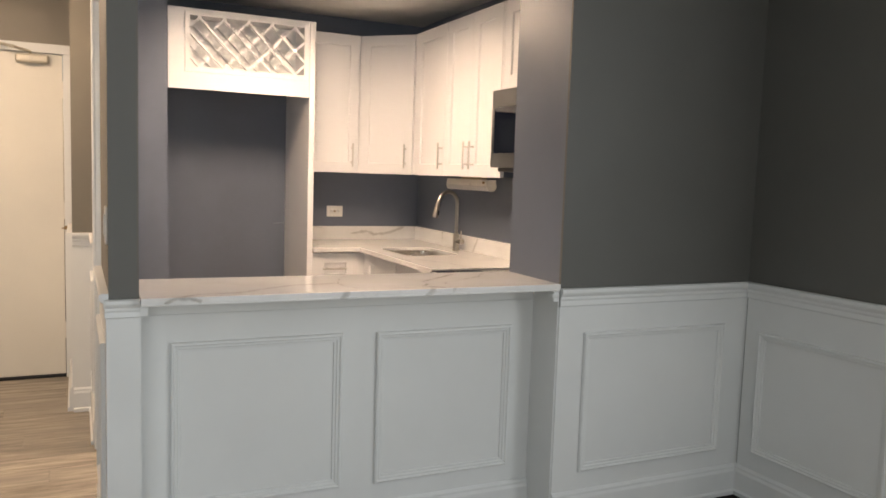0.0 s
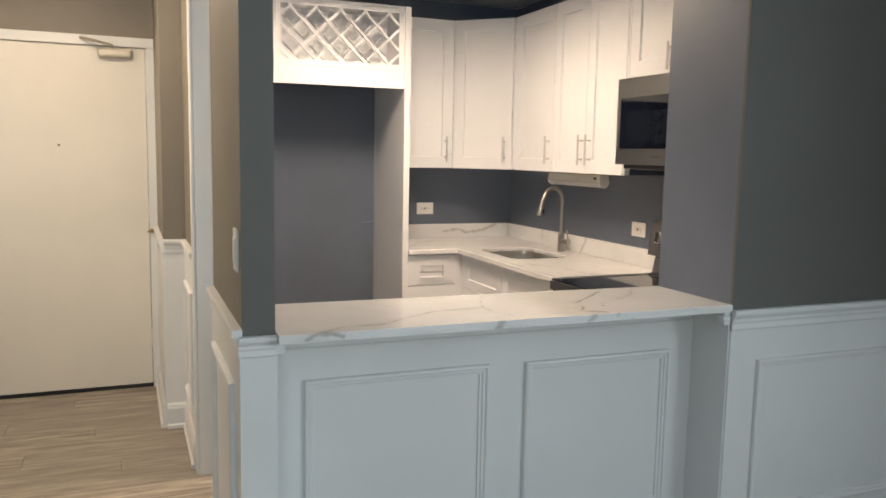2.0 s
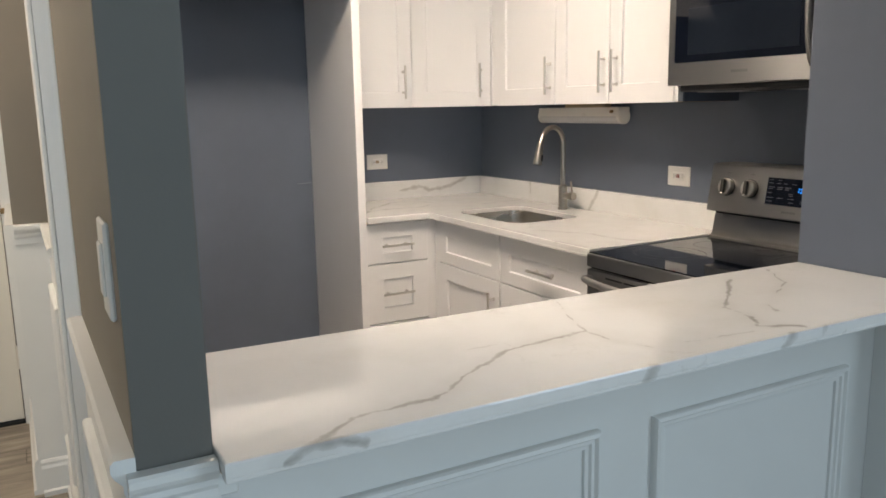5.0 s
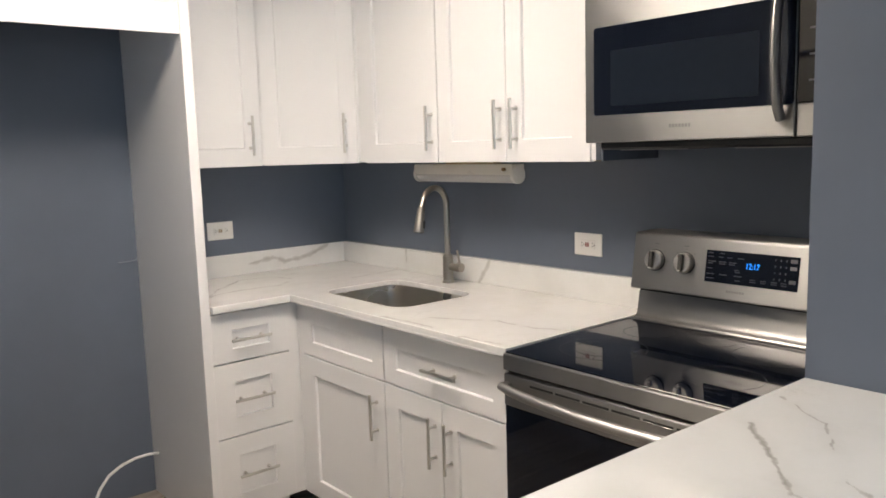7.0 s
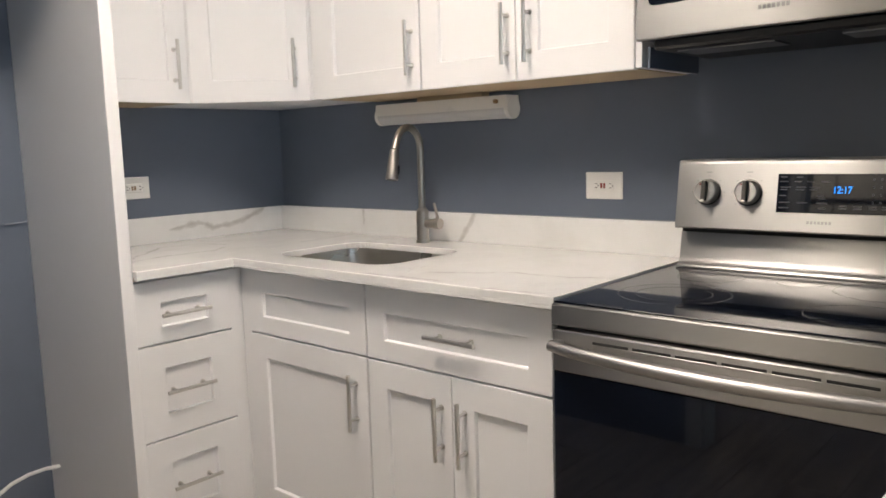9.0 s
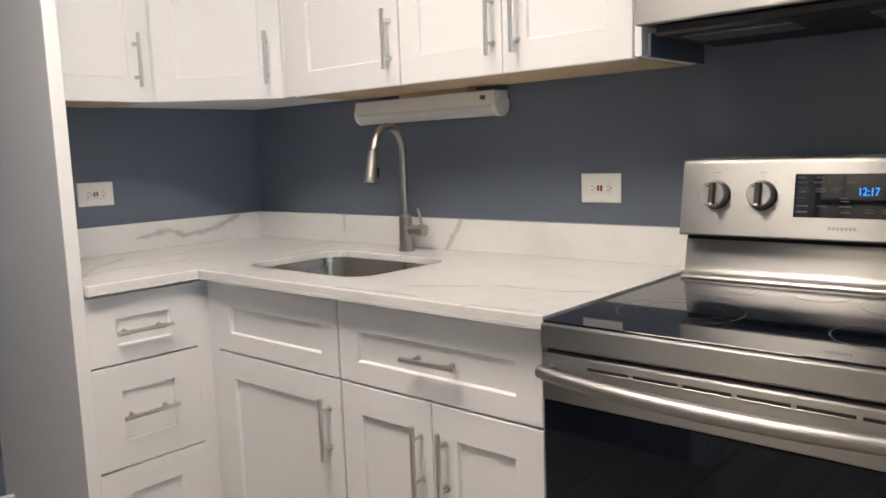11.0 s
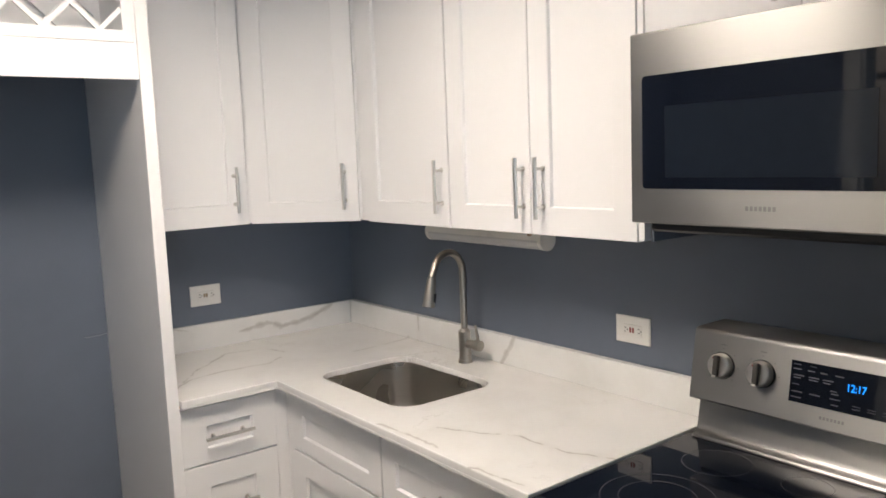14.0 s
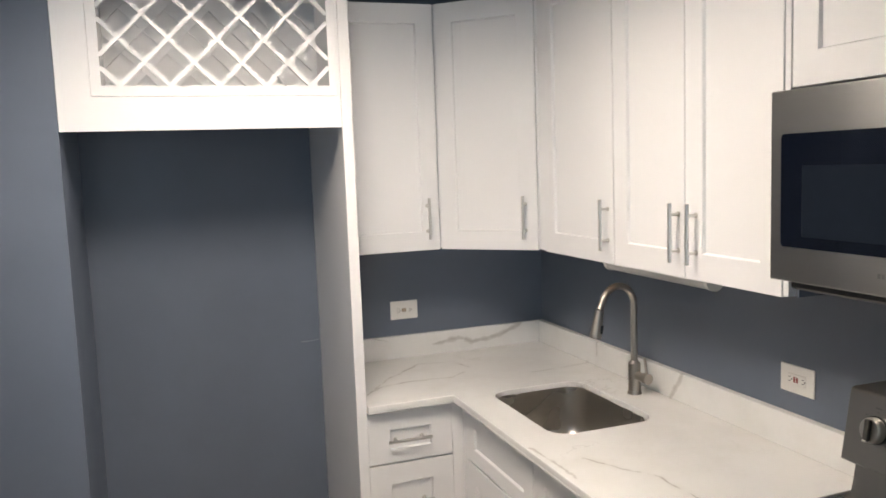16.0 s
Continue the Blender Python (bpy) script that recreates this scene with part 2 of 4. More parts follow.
def tube(points, r, seg=14, caps=True):
    """A round tube along a line of points; r is one radius or one for each point."""
    bm = bmesh.new()
    pts = [Vector(p) for p in points]
    rings = []
    up = Vector((0.13, 0.99, 0.05))
    for i, p in enumerate(pts):
        d = (pts[min(i + 1, len(pts) - 1)] - pts[max(i - 1, 0)]).normalized()
        u = d.cross(up).normalized()
        w = d.cross(u).normalized()
        rr = r[i] if isinstance(r, (list, tuple)) else r
        rings.append([bm.verts.new(p + rr * (math.cos(k * math.tau / seg) * u + math.sin(k * math.tau / seg) * w)) for k in range(seg)])
    for a, b in zip(rings, rings[1:]):
        for k in range(seg):
            bm.faces.new((a[k], a[(k + 1) % seg], b[(k + 1) % seg], b[k]))
    if caps:
        bm.faces.new(rings[0][::-1]), bm.faces.new(rings[-1])
    bmesh.ops.recalc_face_normals(bm, faces=bm.faces)
    return bm


def extrude_profile(profile, a, b, out):
    """Sweeps a (depth, height) profile from a to b; depth goes along out."""
    bm = bmesh.new()
    a, b, out = Vector(a), Vector(b), Vector(out)
    rows = [[bm.verts.new(p + out * d + Vector((0, 0, h))) for d, h in profile] for p in (a, b)]
    n = len(profile)
    for k in range(n):
        bm.faces.new((rows[0][k], rows[0][(k + 1) % n], rows[1][(k + 1) % n], rows[1][k]))
    bm.faces.new(rows[0][::-1]), bm.faces.new(rows[1])
    bmesh.ops.recalc_face_normals(bm, faces=bm.faces)
    return bm


def finish(name, bm, material, smooth=False):
    mesh = bpy.data.meshes.new(name)
    bm.to_mesh(mesh)
    bm.free()
    mesh.materials.append(material)
    if smooth:
        mesh.shade_smooth()
        mesh.set_sharp_from_angle(angle=radians(35))
    return new(name, mesh)


def part(name, bm, material, parent, label="", at=None, smooth=False):
    ob = finish(name, bm, material, smooth)
    ob.parent = parent
    if at is not None:
        ob.matrix_local = at
    return tagged(ob, label)


def structure(name, bm, material, label, category, smooth=False):
    return tagged(finish(name, bm, material, smooth), label, category, kind="structure")


def thing(name, m, label, category, group=""):
    ob = new(name)
    ob.empty_display_size = 0.1
    ob.matrix_world = m
    return tagged(ob, label, category, group)


FACE_WEST = pose(0, 0, 0, 0, 0, -90)


def ring_panel(x0, x1, z0, z1, steps):
    """A stepped rectangular panel that faces -y: each step is (inset across, inset up, depth), joined by sloping faces; closed at the back."""
    bm = bmesh.new()
    loops = []
    for i, j, y in steps:
        loops.append([bm.verts.new((x, y, z)) for x, z in ((x0 + i, z0 + j), (x1 - i, z0 + j), (x1 - i, z1 - j), (x0 + i, z1 - j))])
    for a, b in zip(loops, loops[1:]):
        for k in range(4):
            bm.faces.new((a[k], a[(k + 1) % 4], b[(k + 1) % 4], b[k]))
    bm.faces.new(loops[-1])
    bm.faces.new(loops[0][::-1])
    bmesh.ops.recalc_face_normals(bm, faces=bm.faces)
    return bm


def shaker(w, h, rail=(0.073, 0.076), rise=0.0):
    """A shaker front with stiles and rails of the widths given, its face at y = 0, its lower left corner at the origin; the top rail is taller by rise."""
    a, b = rail
    steps = [(0, 0, 0.019), (0, 0, 0.0015), (0.0015, 0.0015, 0), (a, b, 0), (a + 0.0015, b + 0.0015, 0.0015), (a + 0.004, b + 0.004, 0.010)]
    bm = ring_panel(0, w, 0, h, steps)
    for v in bm.verts:
        if v.co.z > h - 0.003:
            v.co.z += rise
    return bm


def bar_pull(length, upright=True):
    """A bar pull with two posts, centred, in front of y = 0."""
    h = length / 2
    bm = bmesh.new()
    axis = (lambda s, y: (0, y, s)) if upright else (lambda s, y: (s, y, 0))
    rod(bm, axis(-h, -0.032), axis(h, -0.032), 0.006, 16)
    for s in (-h * 0.62, h * 0.62):
        rod(bm, axis(s, 0.0), axis(s, -0.031), 0.0045, 12)
        rod(bm, axis(s, 0.0), axis(s, -0.002), 0.008, 12)
    return bm


def add_front(cab, kind, x0, x1, z0, z1, y, pull=None, rail=(0.073, 0.076), rise=0.0):
    """A shaker door or drawer on a cabinet in its own axes. pull: None, or (x, z, length, upright)."""
    front = part(kind, shaker(x1 - x0, z1 - z0, rail, rise), cabinet_paint, cab, at=pose(x0, y, z0))
    if pull:
        px, pz, length, upright = pull
        part("handle", bar_pull(length, upright), pull_nickel, front, "brushed nickel bar pull", at=pose(px - x0, 0, pz - z0), smooth=True)
    return front


# ---------------------------------------------------------------- the shell
FZ = -0.008                               # floor level
EAST, NORTH, TOP = 3.645, 7.91, 2.62      # kitchen walls and the ceiling
PIER_X, PIER_Y0, PIER_Y1 = 2.919, 4.725, 5.145
HALL_X, POST_X1 = 1.217, 1.309            # the partition between hall and kitchen
LIVING_E, DOOR_Y, NIB_X = 3.965, 7.885, 1.102
RAIL_Z0 = 0.928

structure("wall_north", box(1.235, EAST + 0.12, NORTH, NORTH + 0.12, FZ, TOP), blue_wall, "slate blue painted kitchen back wall", "wall")
structure("wall_east", box(EAST, EAST + 0.12, PIER_Y1, NORTH, FZ, TOP), blue_wall, "slate blue painted kitchen wall behind the sink and range", "wall")
structure("wall_pier", box(PIER_X, LIVING_E + 0.12, PIER_Y0 + 0.012, PIER_Y1, FZ, TOP), blue_wall, "thick slate blue pier at the end of the bar", "wall")
structure("wall_pier_front", box(PIER_X, LIVING_E, PIER_Y0, PIER_Y0 + 0.012, RAIL_Z0, TOP), grey_wall, "dark grey painted wall above the wainscot", "wall")
structure("wall_stub", box(POST_X1, 1.648, 7.265, NORTH, FZ, TOP), blue_wall, "slate blue wall beside the fridge recess", "wall")
OPEN_Y0, OPEN_Y1, OPEN_Z = 5.55, 6.33, 2.25


def partition(name, y0, y1, z0, z1):
    mid = (HALL_X + POST_X1) / 2
    structure(name + "_kitchen", box(mid, POST_X1, y0, y1, z0, z1), blue_wall, "slate blue kitchen side of the partition", "wall")
    structure(name + "_hall", box(HALL_X, mid, y0, y1, z0, z1), taupe_wall, "taupe hall side of the partition", "wall")


partition("wall_partition_near", 4.787, OPEN_Y0, FZ, TOP)
partition("wall_partition_far", OPEN_Y1, 7.265, FZ, TOP)
partition("wall_partition_over", OPEN_Y0, OPEN_Y1, OPEN_Z, TOP)
structure("wall_partition_end", box(HALL_X, POST_X1, 4.775, 4.787, 0.957, TOP), grey_wall, "dark grey end of the partition above the wainscot", "wall")
structure("wall_partition_end_low", box(HALL_X, POST_X1, 4.772, 4.787, FZ, 0.957), white_trim, "white wainscot on the end of the partition", "wainscot")
structure("wall_hall_nib", box(NIB_X, HALL_X, 7.05, DOOR_Y, FZ, TOP), taupe_wall, "taupe wall beside the entrance door", "wall")
structure("wall_hall_west", box(-0.27, -0.15, 4.775, DOOR_Y, FZ, TOP), taupe_wall, "taupe hall wall", "wall")
bm = box(-0.27, 0.045, DOOR_Y, DOOR_Y + 0.12, FZ, TOP)
soft_box(bm, 0.045, 1.118, DOOR_Y, DOOR_Y + 0.12, 2.215, TOP)
soft_box(bm, 1.118, 1.235, DOOR_Y, DOOR_Y + 0.12, FZ, TOP)
structure("wall_hall_north", bm, taupe_wall, "taupe wall round the entrance door", "wall")
for name, y0, y1, z0, z1 in (("near", -0.2, 0.5, FZ, TOP), ("far", 2.7, PIER_Y0 + 0.012, FZ, TOP), ("below", 0.5, 2.7, FZ, 1.006), ("above", 0.5, 2.7, 2.40, TOP)):
    structure("wall_living_east_" + name, box(LIVING_E, LIVING_E + 0.12, y0, y1, z0, z1), grey_wall, "dark grey painted living room wall", "wall")
structure("wall_living_west", box(-3.12, -3.0, -0.2, 4.895, FZ, TOP), grey_wall, "dark grey painted living room wall", "wall")
structure("wall_living_north", box(-3.0, -0.27, 4.775, 4.895, FZ, TOP), grey_wall, "dark grey painted living room wall", "wall")
# south wall is out of view; its distance sets how the daylight falls off
bm = box(-3.12, -1.05, -0.32, -0.2, FZ, TOP)
soft_box(bm, 1.25, LIVING_E + 0.12, -0.32, -0.2, FZ, TOP)
soft_box(bm, -1.05, 1.25, -0.32, -0.2, FZ, 0.45)
soft_box(bm, -1.05, 1.25, -0.32, -0.2, 2.25, TOP)
structure("wall_living_south", bm, grey_wall, "unseen dark grey wall round the added window", "wall")
structure("ceiling", box(-3.12, LIVING_E + 0.12, -0.32, NORTH + 0.12, TOP, TOP + 0.1), ceiling_paint, "off-white painted ceiling", "ceiling")

# unseen window, placed to bring cool daylight onto the bar front
window = structure("window_1", box(-1.05, 1.25, -0.30, -0.26, 0.45, 0.50), white_trim, "white framed living room window out of view, added for daylight", "window")
for x0, x1, z0, z1 in ((-1.05, -0.99, 0.5, 2.25), (1.19, 1.25, 0.5, 2.25), (0.07, 0.13, 0.5, 2.19), (-0.99, 1.19, 2.19, 2.25)):
    part("window_frame", box(x0, x1, -0.30, -0.25, z0, z1, 0.004), white_trim, window)

# second unseen window, made up as an opening for the east fill lamp
window = structure("window_2", box(LIVING_E + 0.03, LIVING_E + 0.08, 0.5, 2.7, 1.006, 1.056), white_trim, "white framed side window out of view, added for daylight", "window")
for y0, y1, z0, z1 in ((0.5, 0.56, 1.056, 2.40), (2.64, 2.70, 1.056, 2.40), (1.57, 1.63, 1.056, 2.34), (0.56, 2.64, 2.34, 2.40)):
    part("window_frame", box(LIVING_E + 0.03, LIVING_E + 0.08, y0, y1, z0, z1, 0.004), white_trim, window)

# ---------------------------------------------------------------- wainscot and trim
RAIL = [(0, 0.0), (0.010, 0.0), (0.014, 0.005), (0.012, 0.025), (0.016, 0.033), (0.016, 0.043), (0.025, 0.053), (0.029, 0.061), (0.029, 0.072), (0.024, 0.077), (0, 0.077)]
BASE = [(0, 0.0), (0.026, 0.0), (0.026, 0.018), (0.016, 0.024), (0.016, 0.110), (0.012, 0.122), (0.012, 0.132), (0.005, 0.142), (0, 0.142)]
WAIN = 0.008


def wainscot(name, a, b, out, panels, rail=True, lift=0.0):
    """White board, chair rail, baseboard and moulded frames along a wall from a to b. panels: (from, to, z0, z1) along it."""
    a, b, out = Vector((*a, FZ)), Vector((*b, FZ)), Vector((*out, 0))
    along = (b - a).normalized()
    board = extrude_profile([(0, 0), (WAIN, 0), (WAIN, RAIL_Z0 + lift - FZ + 0.004), (0, RAIL_Z0 + lift - FZ + 0.004)], a, b, out)
    root = structure(name, board, white_trim, "white painted wainscot board", "wainscot")
    if rail:
        structure("trim", extrude_profile(RAIL, a + Vector((0, 0, RAIL_Z0 + lift - FZ)), b + Vector((0, 0, RAIL_Z0 + lift - FZ)), out), white_trim, "white moulded chair rail", "chair rail")
    structure("baseboard", extrude_profile(BASE, a + out * WAIN, b + out * WAIN, out), white_trim, "white moulded baseboard", "baseboard")
    m = Matrix((along, -out, Vector((0, 0, 1)))).transposed().to_4x4()
    m.translation = a + out * WAIN - Vector((0, 0, FZ))
    for p0, p1, z0, z1 in panels:
        outer = [(0, 0.001), (0, -0.011), (0.003, -0.016), (0.010, -0.018), (0.015, -0.012), (0.022, -0.012), (0.026, -0.007), (0.034, -0.006), (0.036, 0.001)]
        fr = bmesh.new()
        loops = [[fr.verts.new((x, y, z)) for x, z in ((p0 + i, z0 + i), (p1 - i, z0 + i), (p1 - i, z1 - i), (p0 + i, z1 - i))] for i, y in outer]
        for r0, r1 in zip(loops, loops[1:] + loops[:1]):
            for k in range(4):
                fr.faces.new((r0[k], r0[(k + 1) % 4], r1[(k + 1) % 4], r1[k]))
        bmesh.ops.recalc_face_normals(fr, faces=fr.faces)
        bmesh.ops.transform(fr, matrix=m, verts=fr.verts)
        part("panel_moulding", fr, white_trim, root)
    return root


wainscot("wainscot_pier", (PIER_X, PIER_Y0 + 0.006), (LIVING_E, PIER_Y0 + 0.006), (0, -1), [(0.125, 0.905, 0.215, 0.815)])
wainscot("wainscot_east", (LIVING_E, PIER_Y0 - 0.012), (LIVING_E, -0.2), (-1, 0), [(0.085 + k * 0.80, 0.745 + k * 0.80, 0.215, 0.785) for k in range(6)])
wainscot("wainscot_hall", (HALL_X, OPEN_Y0 - 0.005), (HALL_X, 4.772), (-1, 0), [(0.10, 0.655, 0.215, 0.85)], lift=0.03)
wainscot("wainscot_hall_far", (HALL_X, 7.05), (HALL_X, OPEN_Y1 + 0.07), (-1, 0), [(0.10, 0.55, 0.24, 0.84)], lift=0.045)
wainscot("wainscot_nib", (NIB_X, 7.05), (HALL_X, 7.05), (0, -1), [], lift=0.045)
wainscot("wainscot_nib_side", (NIB_X, DOOR_Y - 0.012), (NIB_X, 7.05), (-1, 0), [], lift=0.045)
wainscot("wainscot_hall_west", (-0.15, 4.775), (-0.15, 5.42), (1, 0), [(0.10, 0.54, 0.215, 0.80)])
closet = structure("door_3", box(-0.15, -0.118, 5.43, 5.50, FZ, 2.47, 0.003), white_trim, "cream hall closet with sliding doors and panels above", "closet door")
part("frame", box(-0.15, -0.118, 7.62, 7.69, FZ, 2.47, 0.003), white_trim, closet)
part("frame", box(-0.15, -0.118, 5.50, 7.62, 2.40, 2.47, 0.003), white_trim, closet)
part("track", box(-0.15, -0.124, 5.50, 7.62, 2.02, 2.055), dark_gap, closet, "dark sliding track")
# black sheet paints the shade seen between the closet doors
part("shadow_gap", box(-0.149, -0.146, 5.50, 7.62, FZ + 0.01, 2.40), dark_gap, closet, "black sheet for the shade behind the doors")
for k in range(2):
    y0, y1 = 5.51 + k * 1.055, 5.51 + (k + 1) * 1.055 - 0.012
    part("sliding_door", box(-0.140, -0.118 - 0.006 * k, y0, y1, FZ + 0.015, 2.018, 0.003), door_paint, closet)
    part("upper_panel", box(-0.142, -0.122, y0, y1, 2.058, 2.395, 0.003), door_paint, closet)
bm = extrude_profile([(a * 0.8, b * 0.8) for a, b in RAIL], (HALL_X - 0.012, 4.773, 0.955), (POST_X1 + 0.001, 4.773, 0.955), (0, -1, 0))
soft_box(bm, POST_X1 + 0.0015, POST_X1 + 0.03, 4.776, 4.815, 0.955, 0.990, 0.003)
structure("trim", bm, white_trim, "white chair rail on the end of the partition", "chair rail")
bm = box(PIER_X - 0.030, PIER_X - 0.0065, PIER_Y0 + 0.001, PIER_Y0 + 0.040, 0.950, 0.996, 0.003)
soft_box(bm, PIER_X - 0.040, PIER_X - 0.0065, PIER_Y0 - 0.006, PIER_Y0 + 0.040, 0.968, 0.984, 0.003)
structure("trim", bm, white_trim, "white chair rail return at the pier below the bar", "chair rail")

# knee wall below the bar, set back from the pier
structure("wall_bar", box(POST_X1, PIER_X, 4.925, 5.10, FZ, 0.997), white_trim, "white panelled knee wall below the bar", "wall")
wainscot("wainscot_bar", (POST_X1, 4.926), (PIER_X, 4.926), (0, -1), [(0.112, 0.745, 0.215, 0.832), (0.885, 1.495, 0.21, 0.827)], rail=False)
structure("trim", box(PIER_X - 0.006, PIER_X, PIER_Y0 + 0.004, 4.917, FZ, 0.9965), white_trim, "white board on the side of the pier", "wainscot")
structure("trim", box(POST_X1, POST_X1 + 0.006, 4.775, 4.917, FZ, 0.9965), white_trim, "white board on the side of the partition", "wainscot")

# casing and jambs of the kitchen doorway
doorway = structure("door_2", box(HALL_X - 0.002, POST_X1 + 0.002, OPEN_Y0, OPEN_Y0 + 0.018, FZ, OPEN_Z - 0.018), white_trim, "white cased doorway between hall and kitchen", "doorway")
part("jamb", box(HALL_X - 0.002, POST_X1 + 0.002, OPEN_Y1 - 0.018, OPEN_Y1, FZ, OPEN_Z - 0.018), white_trim, doorway)
part("head_jamb", box(HALL_X - 0.002, POST_X1 + 0.002, OPEN_Y0, OPEN_Y1, OPEN_Z - 0.018, OPEN_Z), white_trim, doorway)
for x0, x1 in ((HALL_X - 0.018, HALL_X - 0.002), (POST_X1 + 0.002, POST_X1 + 0.018)):
    for y0, y1 in ((OPEN_Y0 - 0.065, OPEN_Y0 + 0.008), (OPEN_Y1 - 0.008, OPEN_Y1 + 0.065))[0 if x0 > HALL_X else 1:]:
        part("casing", box(x0, x1, y0, y1, FZ, OPEN_Z - 0.008, 0.004), white_trim, doorway)
    part("casing", box(x0, x1, OPEN_Y0 - 0.065, OPEN_Y1 + 0.065, OPEN_Z - 0.008, OPEN_Z + 0.065, 0.004), white_trim, doorway)

# entrance door
entry = structure("door_1", box(0.105, 1.051, DOOR_Y + 0.012, DOOR_Y + 0.055, 0.014, 2.155, 0.002), door_paint, "plain cream entrance door with a closer, shut", "door")
for x0, x1, z1 in ((0.045, 0.102, 2.158), (1.055, 1.118, 2.158)):
    part("door_frame", box(x0, x1, DOOR_Y - 0.012, DOOR_Y + 0.11, FZ, z1, 0.003), white_trim, entry)
part("door_frame", box(0.045, 1.118, DOOR_Y - 0.012, DOOR_Y + 0.11, 2.158, 2.218, 0.003), white_trim, entry)
for z in (0.32, 1.13, 1.93):
    part("hinge", rod(bmesh.new(), (1.056, DOOR_Y + 0.002, z - 0.055), (1.056, DOOR_Y + 0.002, z + 0.055), 0.009, 10), door_paint, entry, smooth=True)
bm = rod(bmesh.new(), (0.5475, DOOR_Y + 0.013, 1.55), (0.5475, DOOR_Y + 0.006, 1.55), 0.008, 14)
part("peephole", bm, rust, entry, "small brass peephole", smooth=True)
bm = soft_box(bmesh.new(), 1.055, 1.082, DOOR_Y - 0.03, DOOR_Y - 0.010, 1.005, 1.03, 0.003)
rod(bm, (1.06, DOOR_Y - 0.02, 1.018), (1.04, DOOR_Y - 0.035, 1.014), 0.005, 8)
part("latch", bm, rust, entry, "small dark brass latch")
# black strip stands in for the shade in the gap under the door
part("door_gap_shade", box(0.045, 1.118, DOOR_Y + 0.0, DOOR_Y + 0.11, FZ + 0.001, 0.004), dark_gap, entry, "black strip for the shade below the door")
closer = part("door_closer", box(0.78, 0.975, DOOR_Y - 0.048, DOOR_Y + 0.013, 2.088, 2.142, 0.016, 3), closer_metal, entry, "metal door closer")
bm = tube([(0.87, DOOR_Y - 0.02, 2.14), (0.865, DOOR_Y - 0.03, 2.16), (0.78, DOOR_Y - 0.12, 2.17), (0.69, DOOR_Y - 0.03, 2.195)], 0.009, 8)
part("arm", bm, closer_metal, closer)

# light switch on the hall side
sw = thing("light_switch", Matrix.Translation((HALL_X, 4.865, 1.252)), "white rocker light switch on the hall wall", "switch")
part("plate", box(-0.007, 0, -0.038, 0.038, -0.062, 0.062, 0.003), plastic_white, sw)
part("rocker", box(-0.011, -0.006, -0.017, 0.017, -0.034, 0.034, 0.002), plastic_white, sw)

# ---------------------------------------------------------------- kitchen cabinets
UP_Z0, UP_Z1, UP_X, UP_Y = 1.45, 2.44, 3.325, 7.59
BASE_X, BASE_Y = 2.965, 7.275
CTR_X, CTR_Y, CTR_Z = 2.924, 7.245, 0.926


def cabinet(name, m, w, depth, z0, z1, label, group, kick=0.0, open_top=False):
    """A carcass behind y = 0.02 in its own axes, lower left front corner at the origin."""
    cab = thing(name, m, label, "cabinet", group)
    bm = bmesh.new()
    if open_top:
        soft_box(bm, 0, 0.018, 0.0195, depth, z0 + kick, z1)
        soft_box(bm, w - 0.018, w, 0.0195, depth, z0 + kick, z1)
        soft_box(bm, 0.018, w - 0.018, 0.0195, 0.036, z0 + kick, z1)
        soft_box(bm, 0.018, w - 0.018, 0.036, depth, z0 + kick, z0 + kick + 0.018)
    else:
        soft_box(bm, 0, w, 0.0195, depth, z0 + kick, z1)
    part("body", bm, cabinet_paint, cab)
    if kick:
        part("toe_kick", box(0, w, 0.075, 0.09, z0, z0 + kick), white_trim, cab)
    return cab


def west(x, y):
    return Matrix.Translation((x, y, 0)) @ FACE_WEST


G = 0.0025
# wall cabinets
ug, bg = "wall cabinets", "base cabinets"
cab = cabinet("wall_cabinet", Matrix.Translation((2.592, UP_Y, 0)), 0.426, NORTH - UP_Y - 0.002, UP_Z0, UP_Z1, "white shaker wall cabinet with one door beside the corner", ug)
add_front(cab, "door", G, 0.424, UP_Z0 - 0.004, UP_Z1, 0, (0.372, UP_Z0 + 0.127, 0.17, True))
corner = thing("corner_wall_cabinet", Matrix.Translation((3.02, UP_Y, 0)), "white shaker corner wall cabinet with a slanting door", "cabinet", ug)
bm = bmesh.new()
c0 = Vector((3.02, UP_Y))
ring = [Vector(p) - c0 for p in ((3.02, UP_Y + 0.02), (UP_X + 0.02, 7.285), (EAST - 0.002, 7.285), (EAST - 0.002, NORTH - 0.002), (3.02, NORTH - 0.002))]
low = [bm.verts.new((p.x, p.y, UP_Z0)) for p in ring]
high = [bm.verts.new((p.x, p.y, UP_Z1)) for p in ring]
for k in range(5):
    bm.faces.new((low[k], low[(k + 1) % 5], high[(k + 1) % 5], high[k]))
bm.faces.new(low[::-1]), bm.faces.new(high)
bmesh.ops.recalc_face_normals(bm, faces=bm.faces)
part("body", bm, cabinet_paint, corner)
slant = Vector((UP_X - 3.02, 7.285 - UP_Y))
dw = slant.length - 0.012
door = part("door", shaker(dw, UP_Z1 - UP_Z0 + 0.004), cabinet_paint, corner, at=pose(0.003, -0.002, UP_Z0 - 0.004, 0, 0, math.degrees(math.atan2(slant.y, slant.x))))
part("handle", bar_pull(0.17), pull_nickel, door, "brushed nickel bar pull", at=pose(dw - 0.05, 0, 0.131), smooth=True)
